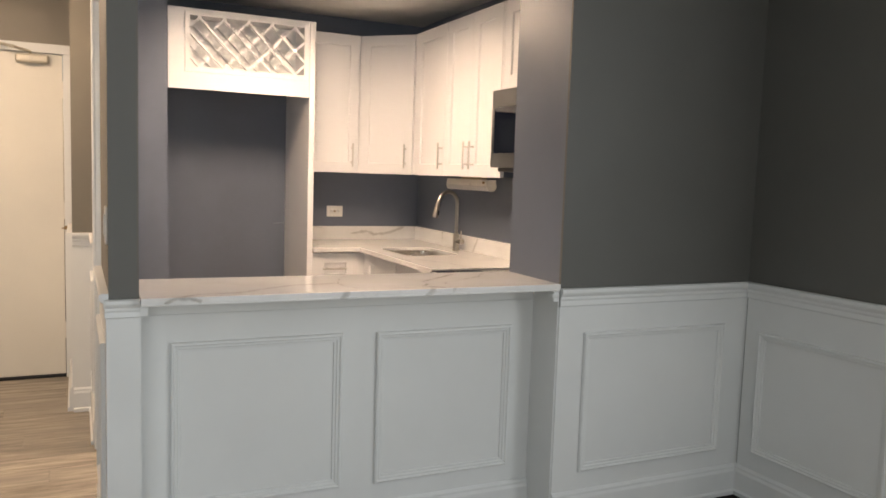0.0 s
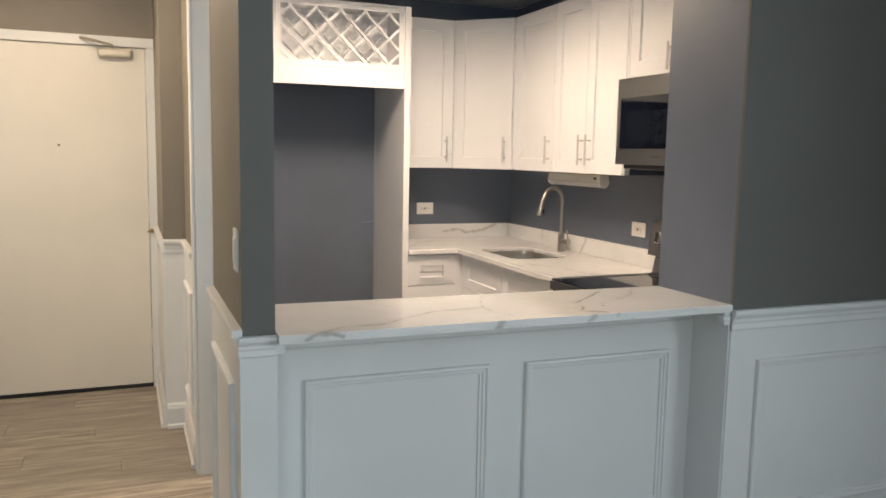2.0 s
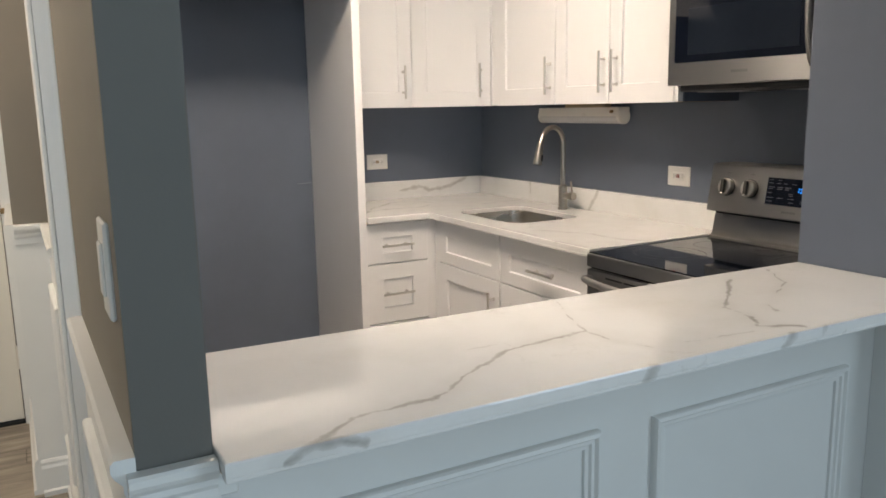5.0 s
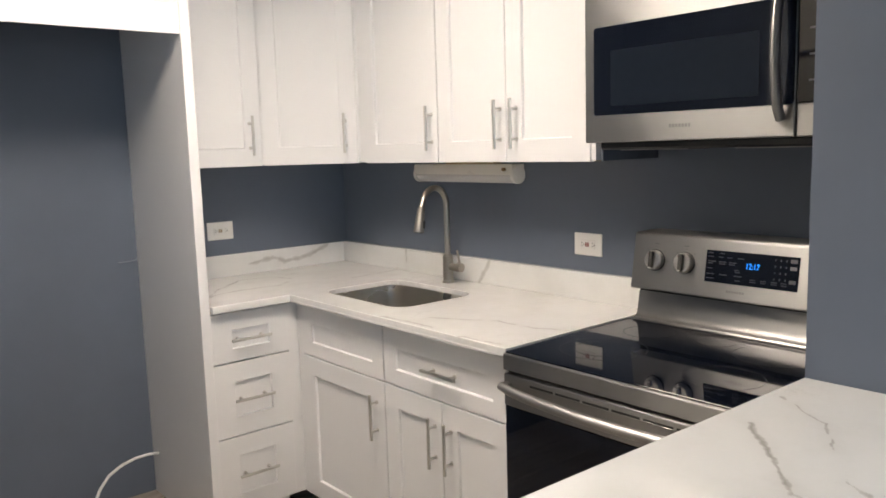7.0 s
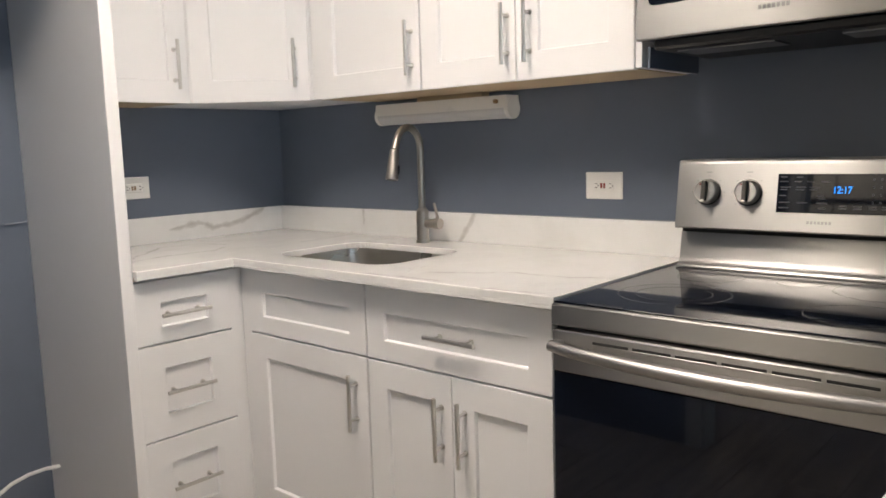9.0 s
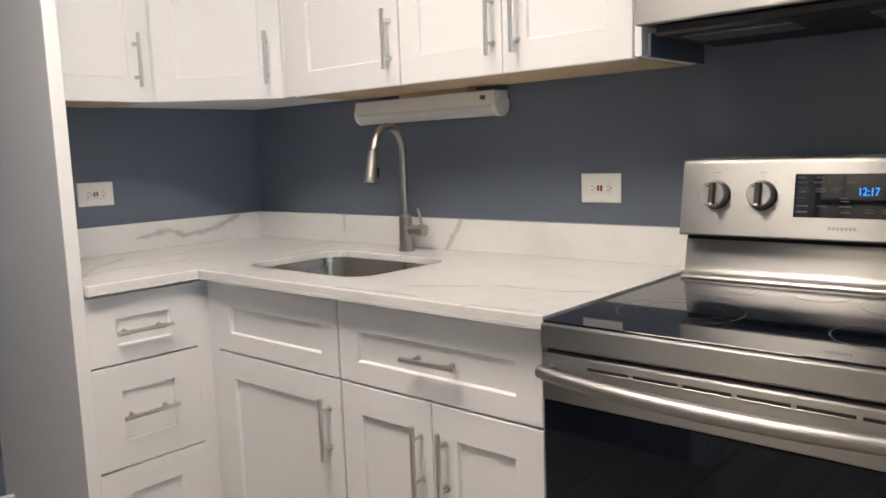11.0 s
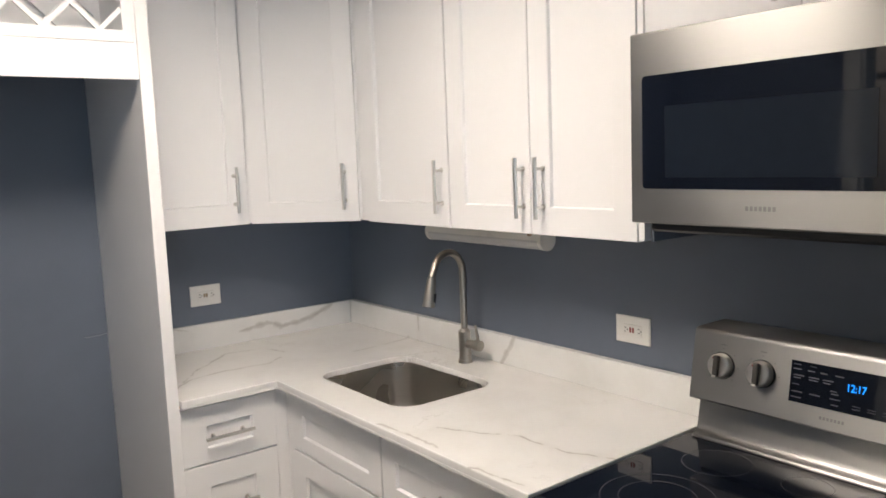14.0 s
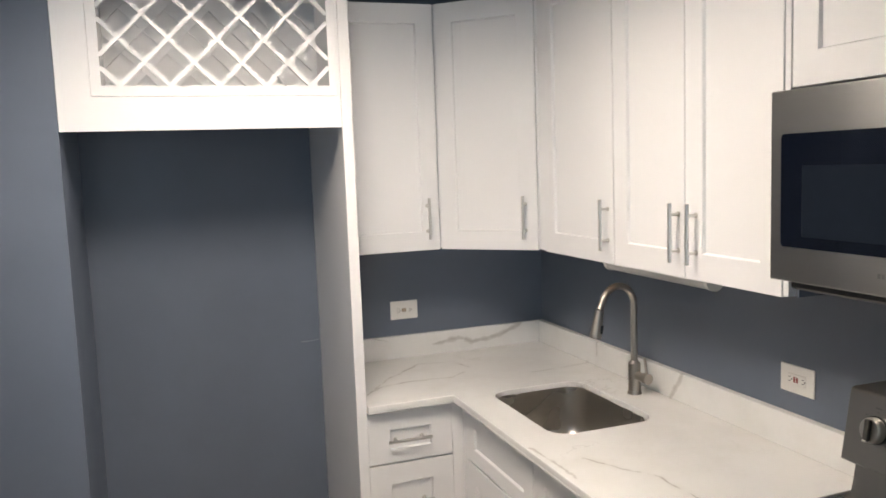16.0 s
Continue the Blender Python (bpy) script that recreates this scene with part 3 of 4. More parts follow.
cab = cabinet("wall_cabinet", west(UP_X, 7.283), 0.528, EAST - UP_X - 0.002, UP_Z0, UP_Z1, "white shaker wall cabinet with one door above the sink", ug)
add_front(cab, "door", 0.045, 0.526, UP_Z0 - 0.004, UP_Z1, 0, (0.494, UP_Z0 + 0.127, 0.17, True))
part("filler", box(0.0, 0.042, 0.004, 0.0195, UP_Z0, UP_Z1), cabinet_paint, cab)
cab = cabinet("wall_cabinet", west(UP_X, 6.753), 0.755, EAST - UP_X - 0.002, UP_Z0, UP_Z1, "white shaker wall cabinet with a pair of doors", ug)
add_front(cab, "door", G, 0.366, UP_Z0 - 0.004, UP_Z1, 0, (0.339, UP_Z0 + 0.127, 0.17, True))
add_front(cab, "door", 0.369, 0.735, UP_Z0 - 0.004, UP_Z1, 0, (0.417, UP_Z0 + 0.127, 0.17, True))
part("filler", box(0.738, 0.755, 0.003, 0.0195, UP_Z0, UP_Z1), cabinet_paint, cab)
cab = cabinet("wall_cabinet", west(UP_X, 5.993), 0.838, EAST - UP_X - 0.002, 1.945, UP_Z1, "short white shaker wall cabinet above the microwave", ug)
add_front(cab, "door", G, 0.378, 1.943, UP_Z1, 0, (0.34, 2.02, 0.13, True))
add_front(cab, "door", 0.381, 0.757, 1.943, UP_Z1, 0, (0.42, 2.02, 0.13, True))
part("filler", box(0.76, 0.838, 0.003, 0.0195, 1.945, UP_Z1), cabinet_paint, cab)

structure("trim", box(UP_X + 0.024, EAST - 0.002, 5.986, 5.9935, UP_Z0 - 0.002, 1.50), blue_wall, "slate blue painted end of the wall cabinet", "cabinet end")

# plywood undersides
structure("trim", box(2.60, 3.0, UP_Y + 0.03, NORTH - 0.01, UP_Z0 - 0.003, UP_Z0 - 0.0005), ivory_gap, "raw plywood underside of the wall cabinets", "cabinet underside")
structure("trim", box(UP_X + 0.03, EAST - 0.01, 6.02, 7.27, UP_Z0 - 0.003, UP_Z0 - 0.0005), ivory_gap, "raw plywood underside of the wall cabinets", "cabinet underside")

# fridge recess: tall panel and rack box
tall = thing("fridge_panel", Matrix.Translation((2.571, 7.265, 0)), "tall white end panel of the fridge recess", "cabinet panel")
part("stile", box(-0.0195, 0.019, 0, 0.02, FZ, UP_Z1, 0.0015), cabinet_paint, tall)
part("panel", box(-0.0185, 0.0185, 0.0202, NORTH - 7.267, FZ, UP_Z1), cabinet_paint, tall)
RX0, RX1, RZ0, RY = 1.65, 2.550, 1.94, 7.265
rack = thing("wine_rack_cabinet", Matrix.Translation((RX0, RY, RZ0)), "white cabinet with a diagonal lattice wine rack above the fridge recess", "cabinet")
W, H, D = RX1 - RX0, UP_Z1 - RZ0, 0.60
WX0, WX1, WZ0, WZ1 = 0.132, 0.863, 0.143, 0.457


def hollow_frame(x0, x1, z0, z1, a0, a1, b0, b1, y0, y1):
    """A flat frame round the opening a0..a1, b0..b1."""
    bm = box(x0, a0, y0, y1, z0, z1)
    soft_box(bm, a1, x1, y0, y1, z0, z1)
    soft_box(bm, a0, a1, y0, y1, z0, b0)
    soft_box(bm, a0, a1, y0, y1, b1, z1)
    return bm


part("face_frame", hollow_frame(0, W, 0, H, 0.100, W - 0.008, 0.108, H - 0.02, 0.0025, 0.02), cabinet_paint, rack)
part("rack_frame", hollow_frame(0.1012, W - 0.0092, 0.1092, H - 0.0212, WX0, WX1, WZ0, WZ1, 0.0, 0.018), cabinet_paint, rack)
for x0, x1 in ((0, 0.018), (W - 0.018, W)):
    part("side_panel", box(x0, x1, 0.0205, D, WZ0 - 0.018, H), cabinet_paint, rack)
part("top_panel", box(0.018, W - 0.018, 0.0205, D, H - 0.018, H), cabinet_paint, rack)
part("back_panel", box(0.018, W - 0.018, 0.300, 0.312, WZ0 - 0.001, H - 0.018), cabinet_paint, rack)
part("divider", box(WX0 - 0.018, WX0 - 0.002, 0.0205, 0.2995, WZ0 - 0.002, H - 0.018), cabinet_paint, rack)
part("bottom_panel", box(0.018, W - 0.018, 0.0205, D, WZ0 - 0.018, WZ0 - 0.002), cabinet_paint, rack)


def lattice(y0, y1):
    """Slats that cross at right angles within the opening, each cut to the opening's outline."""
    w, h = WX1 - WX0, WZ1 - WZ0
    pitch, made = 0.1525, []
    for sign in (1, -1):
        for k in range(-3, 9):
            c = 0.058 + k * pitch
            lo, hi = (max(0, c), min(w, c + h)) if sign > 0 else (max(0, c - h), min(w, c))
            if hi - lo < 0.012:
                continue
            za, zb = (lo - c, hi - c) if sign > 0 else (c - lo, c - hi)
            a, b = Vector((WX0 + lo, 0, WZ0 + za)), Vector((WX0 + hi, 0, WZ0 + zb))
            d = (b - a).normalized() * 0.5
            nrm = Vector((-d.z, 0, d.x)).normalized() * 0.007
            bm = bmesh.new()
            yy = (y0, y1) if sign > 0 else (y0 + 0.0012, y1 + 0.0012)
            vs = [[bm.verts.new(p + s * nrm + Vector((0, y, 0))) for p, s in ((a, -1), (b, -1), (b, 1), (a, 1))] for y in yy]
            for q in range(4):
                bm.faces.new((vs[0][q], vs[0][(q + 1) % 4], vs[1][(q + 1) % 4], vs[1][q]))
            bm.faces.new(vs[0][::-1]), bm.faces.new(vs[1])
            bmesh.ops.recalc_face_normals(bm, faces=bm.faces)
            made.append(part("slat", bm, cabinet_paint, rack))
    return made


lattice(0.004, 0.018)
lattice(0.276, 0.290)

# base cabinets
cab = cabinet("drawer_cabinet", Matrix.Translation((2.590, BASE_Y, 0)), 0.337, NORTH - BASE_Y - 0.002, FZ, 0.887, "white shaker base cabinet with three drawers", bg, kick=0.085)
for z0, z1 in ((0.690, 0.868), (0.387, 0.684), (0.068, 0.381)):
    zm = (z0 + z1) / 2
    add_front(cab, "drawer", G, 0.334, z0, z1, 0, (0.158, zm + 0.001, 0.168, False), rail=(0.084, 0.075 if z1 - z0 > 0.2 else 0.05), rise=0.018 if z1 > 0.8 else 0.0)
part("filler", box(0.3365, BASE_X + 0.015 - 2.590, 0.006, 0.0195, 0.065, 0.887), cabinet_paint, cab)
corner_b = cabinet("corner_base_cabinet", west(BASE_X, 7.273), 0.606, EAST - BASE_X - 0.002, FZ, 0.887, "white shaker corner base cabinet with a false drawer and one door", bg, kick=0.085, open_top=True)
part("filler", box(0.0, 0.045, 0.004, 0.0195, 0.065, 0.887), cabinet_paint, corner_b)
add_front(corner_b, "drawer", 0.048, 0.603, 0.678, 0.868, 0, rail=(0.068, 0.055), rise=0.018)
add_front(corner_b, "door", 0.048, 0.603, 0.068, 0.672, 0, (0.556, 0.535, 0.17, True))
sink_b = cabinet("sink_base_cabinet", west(BASE_X, 6.665), 0.632, EAST - BASE_X - 0.002, FZ, 0.887, "white shaker base cabinet with a drawer above two doors", bg, kick=0.085, open_top=True)
add_front(sink_b, "drawer", G, 0.629, 0.678, 0.868, 0, (0.335, 0.775, 0.17, False), rail=(0.068, 0.055), rise=0.018)
add_front(sink_b, "door", G, 0.3145, 0.068, 0.672, 0, (0.280, 0.530, 0.173, True))
add_front(sink_b, "door", 0.3175, 0.629, 0.068, 0.672, 0, (0.360, 0.530, 0.173, True))

# ---------------------------------------------------------------- worktops and sink
SX0, SX1, SY0, SY1 = 3.058, 3.440, 6.682, 7.213


def round_rect(x0, x1, y0, y1, r, seg=6):
    pts = []
    for cx, cy, a0 in ((x1 - r, y1 - r, 0), (x0 + r, y1 - r, 90), (x0 + r, y0 + r, 180), (x1 - r, y0 + r, 270)):
        pts += [(cx + r * math.cos(radians(a0 + 90 * k / seg)), cy + r * math.sin(radians(a0 + 90 * k / seg))) for k in range(seg + 1)]
    return pts


def slab(outline, holes, z0, z1, edge=0.003):
    """A flat slab with an outline, holes and a small chamfer on the upper outer edge."""
    bm = bmesh.new()
    loops = []
    for loop in [outline] + holes:
        vs = [bm.verts.new((x, y, z1)) for x, y in loop]
        loops.append([bm.edges.new((vs[k], vs[(k + 1) % len(vs)])) for k in range(len(vs))])
    bmesh.ops.triangle_fill(bm, use_beauty=True, use_dissolve=False, edges=[e for lp in loops for e in lp], normal=(0, 0, 1))
    for h in holes:
        hx, hy = [p[0] for p in h], [p[1] for p in h]
        inside = [f for f in bm.faces if min(hx) < f.calc_center_median().x < max(hx) and min(hy) < f.calc_center_median().y < max(hy)
                  and all(min(hx) - 1e-5 <= v.co.x <= max(hx) + 1e-5 and min(hy) - 1e-5 <= v.co.y <= max(hy) + 1e-5 for v in f.verts)]
        bmesh.ops.delete(bm, geom=inside, context="FACES")
    for f in bm.faces:
        if f.normal.z < 0:
            f.normal_flip()
    r = bmesh.ops.extrude_face_region(bm, geom=list(bm.faces))
    low = [v for v in r["geom"] if isinstance(v, bmesh.types.BMVert)]
    bmesh.ops.translate(bm, vec=(0, 0, z0 - z1), verts=low)
    bmesh.ops.recalc_face_normals(bm, faces=bm.faces)
    if edge:
        rim = [e for e in bm.edges if all(abs(v.co.z - z1) < 1e-6 for v in e.verts) and any(abs(f.normal.z) < 0.5 for f in e.link_faces)]
        bmesh.ops.bevel(bm, geom=rim, offset=edge, segments=2, affect="EDGES", profile=0.5)
    return bm


WT_END = 6.0045
L_OUT = [(2.592, CTR_Y), (CTR_X, CTR_Y), (CTR_X, WT_END), (EAST - 0.002, WT_END), (EAST - 0.002, NORTH - 0.002), (2.592, NORTH - 0.002)]
worktop = thing("worktop", Matrix.Identity(4), "white quartz L-shaped worktop with grey veins", "worktop")
part("slab", slab(L_OUT, [round_rect(SX0, SX1, SY0, SY1, 0.075)], 0.906, CTR_Z), counter_quartz, worktop)
part("front_edge", box(2.592, CTR_X + 0.025, CTR_Y, CTR_Y + 0.022, 0.897, 0.9058, 0.001), counter_quartz, worktop)
part("front_edge", box(CTR_X, CTR_X + 0.022, WT_END, CTR_Y - 0.0005, 0.897, 0.9058, 0.001), counter_quartz, worktop)
part("core", slab([(2.60, CTR_Y + 0.055), (CTR_X + 0.066, CTR_Y + 0.055), (CTR_X + 0.066, WT_END + 0.005), (EAST - 0.004, WT_END + 0.005), (EAST - 0.004, NORTH - 0.004), (2.60, NORTH - 0.004)],
                  [[(SX0 - 0.02, SY0 - 0.02), (SX1 + 0.02, SY0 - 0.02), (SX1 + 0.02, SY1 + 0.02), (SX0 - 0.02, SY1 + 0.02)]], 0.8885, 0.9055, 0), ivory_gap, worktop, "plywood sheet below the quartz")
tagged(finish("backsplash", box(2.592, EAST - 0.031, NORTH - 0.024, NORTH - 0.002, CTR_Z, 1.03, 0.002), counter_quartz), "low white quartz backsplash with grey veins", "backsplash", "backsplashes")
tagged(finish("backsplash", box(EAST - 0.030, EAST - 0.002, 6.002, NORTH - 0.002, CTR_Z, 1.03, 0.002), counter_quartz), "low white quartz backsplash with grey veins behind the sink", "backsplash", "backsplashes")

sink = thing("sink", Matrix.Translation((3.25, 6.948, 0.70)), "undermounted stainless steel sink bowl", "sink")
bm = bmesh.new()
rings = []
for inset, z, r in ((-0.012, 0.9052, 0.085), (-0.003, 0.9052, 0.078), (-0.002, 0.89, 0.077), (0.006, 0.76, 0.075), (0.014, 0.728, 0.075), (0.03, 0.708, 0.065), (0.06, 0.70, 0.05)):
    rings.append([bm.verts.new((x - 3.25, y - 6.948, z - 0.70)) for x, y in round_rect(SX0 + inset, SX1 - inset, SY0 + inset, SY1 - inset, r)])
for a, b in zip(rings, rings[1:]):
    for k in range(len(a)):
        bm.faces.new((a[k], b[k], b[(k + 1) % len(a)], a[(k + 1) % len(a)]))
bm.faces.new(rings[-1])
bmesh.ops.recalc_face_normals(bm, faces=bm.faces)
for f in bm.faces:
    f.normal_flip()
part("bowl", bm, sink_steel, sink, smooth=True)
bm = rod(bmesh.new(), (0.02, 0, 0.001), (0.02, 0, 0.006), 0.045, 24)
rod(bm, (0.02, 0, 0.006), (0.02, 0, 0.009), 0.03, 24)
part("drain", bm, handle_steel, sink, "round drain strainer", smooth=True)

# faucet
FX, FY = 3.537, 6.963
tap = thing("faucet", Matrix.Translation((FX, FY, CTR_Z)), "brushed nickel pull-down kitchen faucet with a high arched spout", "faucet")
bm = rod(bmesh.new(), (0, 0, 0), (0, 0, 0.012), 0.027, 28, 0.025)
rod(bm, (0, 0, 0.012), (0, 0, 0.115), 0.0225, 28)
rod(bm, (0, 0, 0.115), (0, 0, 0.125), 0.0225, 28, 0.014)
part("base", bm, nickel, tap, smooth=True)
R, HT = 0.078, 0.333
pts = [(0, 0, 0.12), (0, 0, 0.2), (0, 0, HT)]
SWAY = 0.20                               # the spout is turned a little towards the range
pts += [(-R + R * math.cos(radians(a)), SWAY * (-R + R * math.cos(radians(a))), HT + R * math.sin(radians(a))) for a in range(12, 163, 10)]
pts.append((-0.163, -0.163 * SWAY, 0.336))
part("spout", tube(pts, 0.0125, 16), nickel, tap, smooth=True)
e, d = Vector(pts[-1]), Vector((-0.22, -0.045, -0.97)).normalized()
head = part("spray_head", tube([e, e + d * 0.003, e + d * 0.03, e + d * 0.035, e + d * 0.085, e + d * 0.098, e + d * 0.103], [0.0125, 0.016, 0.0172, 0.0178, 0.0205, 0.0222, 0.0205], 20), nickel, tap, smooth=True)
c = e + d * 0.06 + Vector((0.010, -0.013, 0.004))
part("nozzle", rod(bmesh.new(), e + d * 0.1025, e + d * 0.1045, 0.0165, 20), black_plastic, head, "dark spray nozzle", smooth=True)
part("button", rod(bmesh.new(), c, c + d * 0.03, 0.008, 10), black_plastic, head, "black spray button", smooth=True)
bm = rod(rod(bmesh.new(), (0, -0.018, 0.070), (0.006, -0.056, 0.070), 0.0165, 24), (0.006, -0.056, 0.070), (0.008, -0.078, 0.070), 0.0195, 24)
part("valve", bm, nickel, tap, smooth=True)
lever = part("lever", tube([(0.007, -0.067, 0.085), (0.009, -0.061, 0.105), (0.012, -0.047, 0.142)], [0.006, 0.0052, 0.005], 12), nickel, tap, smooth=True)

# bar top
bar = thing("bar_top", Matrix.Identity(4), "white quartz bar top with grey veins on the knee wall", "bar top")
part("slab", slab([(POST_X1 + 0.002, 4.72), (PIER_X - 0.002, 4.72), (PIER_X - 0.002, 5.145), (POST_X1 + 0.002, 5.187)], [], 1.004, BT), bar_quartz, bar)
part("front_edge", box(POST_X1 + 0.002, PIER_X - 0.002, 4.7205, 4.742, 0.997, 1.0038, 0.001), bar_quartz, bar)
part("back_edge", box(POST_X1 + 0.002, PIER_X - 0.002, 5.120, 5.1435, 0.997, 1.0038, 0.001), bar_quartz, bar)
part("core", box(POST_X1 + 0.004, PIER_X - 0.004, 4.744, 5.118, 0.9975, 1.0036), ivory_gap, bar, "plywood sheet below the quartz")

# ---------------------------------------------------------------- range
RY1, RY0 = 6.001, 5.238
RW = RY1 - RY0
stove = thing("range", west(2.908, RY1), "stainless steel freestanding electric range with a black glass top", "range")
part("body", box(0.0, RW, 0.03, 0.73, FZ + 0.02, 0.895), black_plastic, stove)
part("cooktop_frame", box(0.0, RW, 0.0, 0.66, 0.868, 0.916, 0.004, 2), steel, stove)
top = part("glass_top", box(0.002, RW - 0.002, 0.010, 0.628, 0.916, 0.9205, 0.001), black_glass, stove, "black glass cooktop")
for cx, cy, r in ((0.185, 0.222, 0.125), (0.185, 0.222, 0.085), (0.57, 0.20, 0.10), (0.165, 0.478, 0.082), (0.57, 0.47, 0.115), (0.375, 0.50, 0.055)):
    bm = bmesh.new()
    inner = [bm.verts.new((cx + (r - 0.0025) * math.cos(k * math.tau / 48), cy + (r - 0.0025) * math.sin(k * math.tau / 48), 0.9208)) for k in range(48)]
    outer = [bm.verts.new((cx + r * math.cos(k * math.tau / 48), cy + r * math.sin(k * math.tau / 48), 0.9208)) for k in range(48)]
    for k in range(48):
        bm.faces.new((inner[k], inner[(k + 1) % 48], outer[(k + 1) % 48], outer[k]))
    part("burner_ring", bm, ring_grey, top, "thin grey printed ring")
# solid black fill paints the shade in this gap
part("vent_gap_shade", box(0.004, RW - 0.004, 0.02, 0.05, 0.858, 0.869), dark_gap, stove, "black fill for the shade above the oven door")
bm = box(0.003, RW - 0.003, 0.0, 0.03, 0.765, 0.859, 0.004, 2)
oven = part("oven_door", bm, steel, stove, "stainless oven door band")
part("door_glass", box(0.003, RW - 0.003, 0.004, 0.03, 0.22, 0.7645, 0.002), black_glass, oven, "black oven door glass")
for k in range(6):
    x = 0.105 + k * 0.093
    part("vent_slot", box(x, x + 0.084, -0.0006, 0.004, 0.8375, 0.8435), dark_gap, oven, "dark vent slot")
    part("slot_lip", box(x, x + 0.084, -0.0016, 0.004, 0.8355, 0.8373, 0.0005), steel, oven)
pts = [(0.012 + (RW - 0.024) * k / 20, -0.020 - 0.036 * math.sin(math.pi * k / 20) ** 0.6, 0.826 - 0.006 * math.sin(math.pi * k / 20)) for k in range(21)]
part("handle", tube(pts, [0.0125 + 0.002 * math.sin(math.pi * k / 20) ** 0.6 for k in range(21)], 20), handle_steel, oven, "curved stainless bar handle", smooth=True)
for x in (0.022, RW - 0.022):
    part("handle_post", box(x - 0.013, x + 0.013, -0.026, 0.004, 0.8145, 0.8375, 0.006, 3), handle_steel, oven)
drawer = part("storage_drawer", box(0.003, RW - 0.003, 0.0, 0.03, 0.03, 0.212, 0.004, 2), steel, stove)
# back guard
prof = [(0.590, 0.914), (0.588, 0.924), (0.591, 0.929), (0.600, 0.931), (0.607, 0.934), (0.612, 0.941), (0.615, 0.952), (0.626, 1.014), (0.73, 1.014), (0.73, 0.914)]


def side_sweep(profile, x0, x1):
    bm = bmesh.new()
    rows = [[bm.verts.new((x, y, z)) for y, z in profile] for x in (x0, x1)]
    n = len(profile)
    for k in range(n):
        bm.faces.new((rows[0][k], rows[0][(k + 1) % n], rows[1][(k + 1) % n], rows[1][k]))
    bm.faces.new(rows[0][::-1]), bm.faces.new(rows[1])
    bmesh.ops.recalc_face_normals(bm, faces=bm.faces)
    return bm


part("riser", side_sweep(prof, 0.020, RW - 0.020), steel, stove, smooth=True)
# black fill again, for the shade under the panel
part("riser_gap_shade", box(0.02, RW - 0.02, 0.63, 0.72, 1.014, 1.030), dark_gap, stove, "black fill for the shade below the control panel")
P0, P1 = Vector((0, 0.572, 1.030)), Vector((0, 0.602, 1.211))
guard = part("control_panel", side_sweep([(P0.y + 0.003, P0.z), (P0.y, P0.z + 0.004), (P1.y - 0.002, P1.z - 0.012), (P1.y - 0.0005, P1.z - 0.006), (P1.y + 0.003, P1.z - 0.002), (P1.y + 0.009, P1.z), (0.73, P1.z), (0.73, P0.z)], 0.024, RW - 0.024), steel, stove, "stainless control panel", smooth=True)
tilt = math.degrees(math.atan2(P1.y - P0.y, P1.z - P0.z))
panel_m = Matrix.Translation(P0) @ pose(0, 0, 0, -tilt, 0, 0)     # x along, y into the panel, z up the slope


def on_panel(name, bm, mat, label="", parent=None, smooth=False):
    return part(name, bm, mat, parent or guard, label, at=None if parent else panel_m, smooth=smooth)


for kx in (0.109, 0.215, 0.635, 0.712):
    kz = 0.098
    knob = on_panel("knob", rod(rod(rod(bmesh.new(), (kx, 0, kz), (kx, -0.012, kz), 0.031, 40), (kx, -0.012, kz), (kx, -0.020, kz), 0.031, 40, 0.0295), (kx, -0.020, kz), (kx, -0.023, kz), 0.0295, 40, 0.026), knob_steel, "round steel control knob", smooth=True)
    part("skirt", rod(bmesh.new(), (kx, 0.001, kz), (kx, -0.004, kz), 0.034, 40), black_plastic, knob, "dark ring behind the knob", smooth=True)
    part("grip", box(kx - 0.0065, kx + 0.0065, -0.036, -0.0228, kz - 0.0265, kz + 0.0265, 0.003, 2), grip_grey, knob, "dark grey finger grip")
    part("grip_tip", box(kx - 0.0055, kx + 0.0055, -0.0375, -0.030, kz - 0.028, kz - 0.0225, 0.002, 2), knob_steel, knob, "bright tip of the grip")
    part("pointer", rod(bmesh.new(), (kx - 0.013, -0.0225, kz + 0.0185), (kx - 0.013, -0.0238, kz + 0.0185), 0.0026, 12), button_red, knob, "small red dot")
    for ang in range(-135, 136, 45):
        a = radians(ang)
        x, z = kx + 0.043 * math.sin(a), kz + 0.043 * math.cos(a)
        on_panel("dial_mark", box(x - 0.0018, x + 0.0018, -0.0012, 0.0, z - 0.0012, z + 0.0012), print_grey)
    on_panel("dial_mark", box(kx - 0.008, kx + 0.008, -0.0012, 0.0, kz + 0.051, kz + 0.054), print_grey)
screen = on_panel("display", box(0.286, 0.570, -0.003, 0.0, 0.050, 0.146, 0.001), black_glass, "black touch display")
rnd = random.Random(4)
for z, cols in ((0.138, (0.292, 0.330)), (0.127, (0.292, 0.326, 0.355, 0.388)), (0.113, (0.294, 0.330, 0.362)), (0.107, (0.294, 0.330, 0.362)),
                (0.092, (0.292, 0.380)), (0.086, (0.382,)), (0.075, (0.292, 0.334, 0.380)), (0.062, (0.292, 0.384))):
    for x0 in cols:
        w = rnd.uniform(0.014, 0.026)
        on_panel("legend", box(x0, x0 + w, -0.0034, -0.0030, z - 0.0011, z + 0.0011), print_pale, parent=screen)
for x in (0.430, 0.462, 0.494, 0.522):
    for dz in (0.0, 0.006):
        on_panel("legend", box(x, x + 0.017, -0.0034, -0.0030, 0.062 + dz, 0.0638 + dz), print_pale, parent=screen)
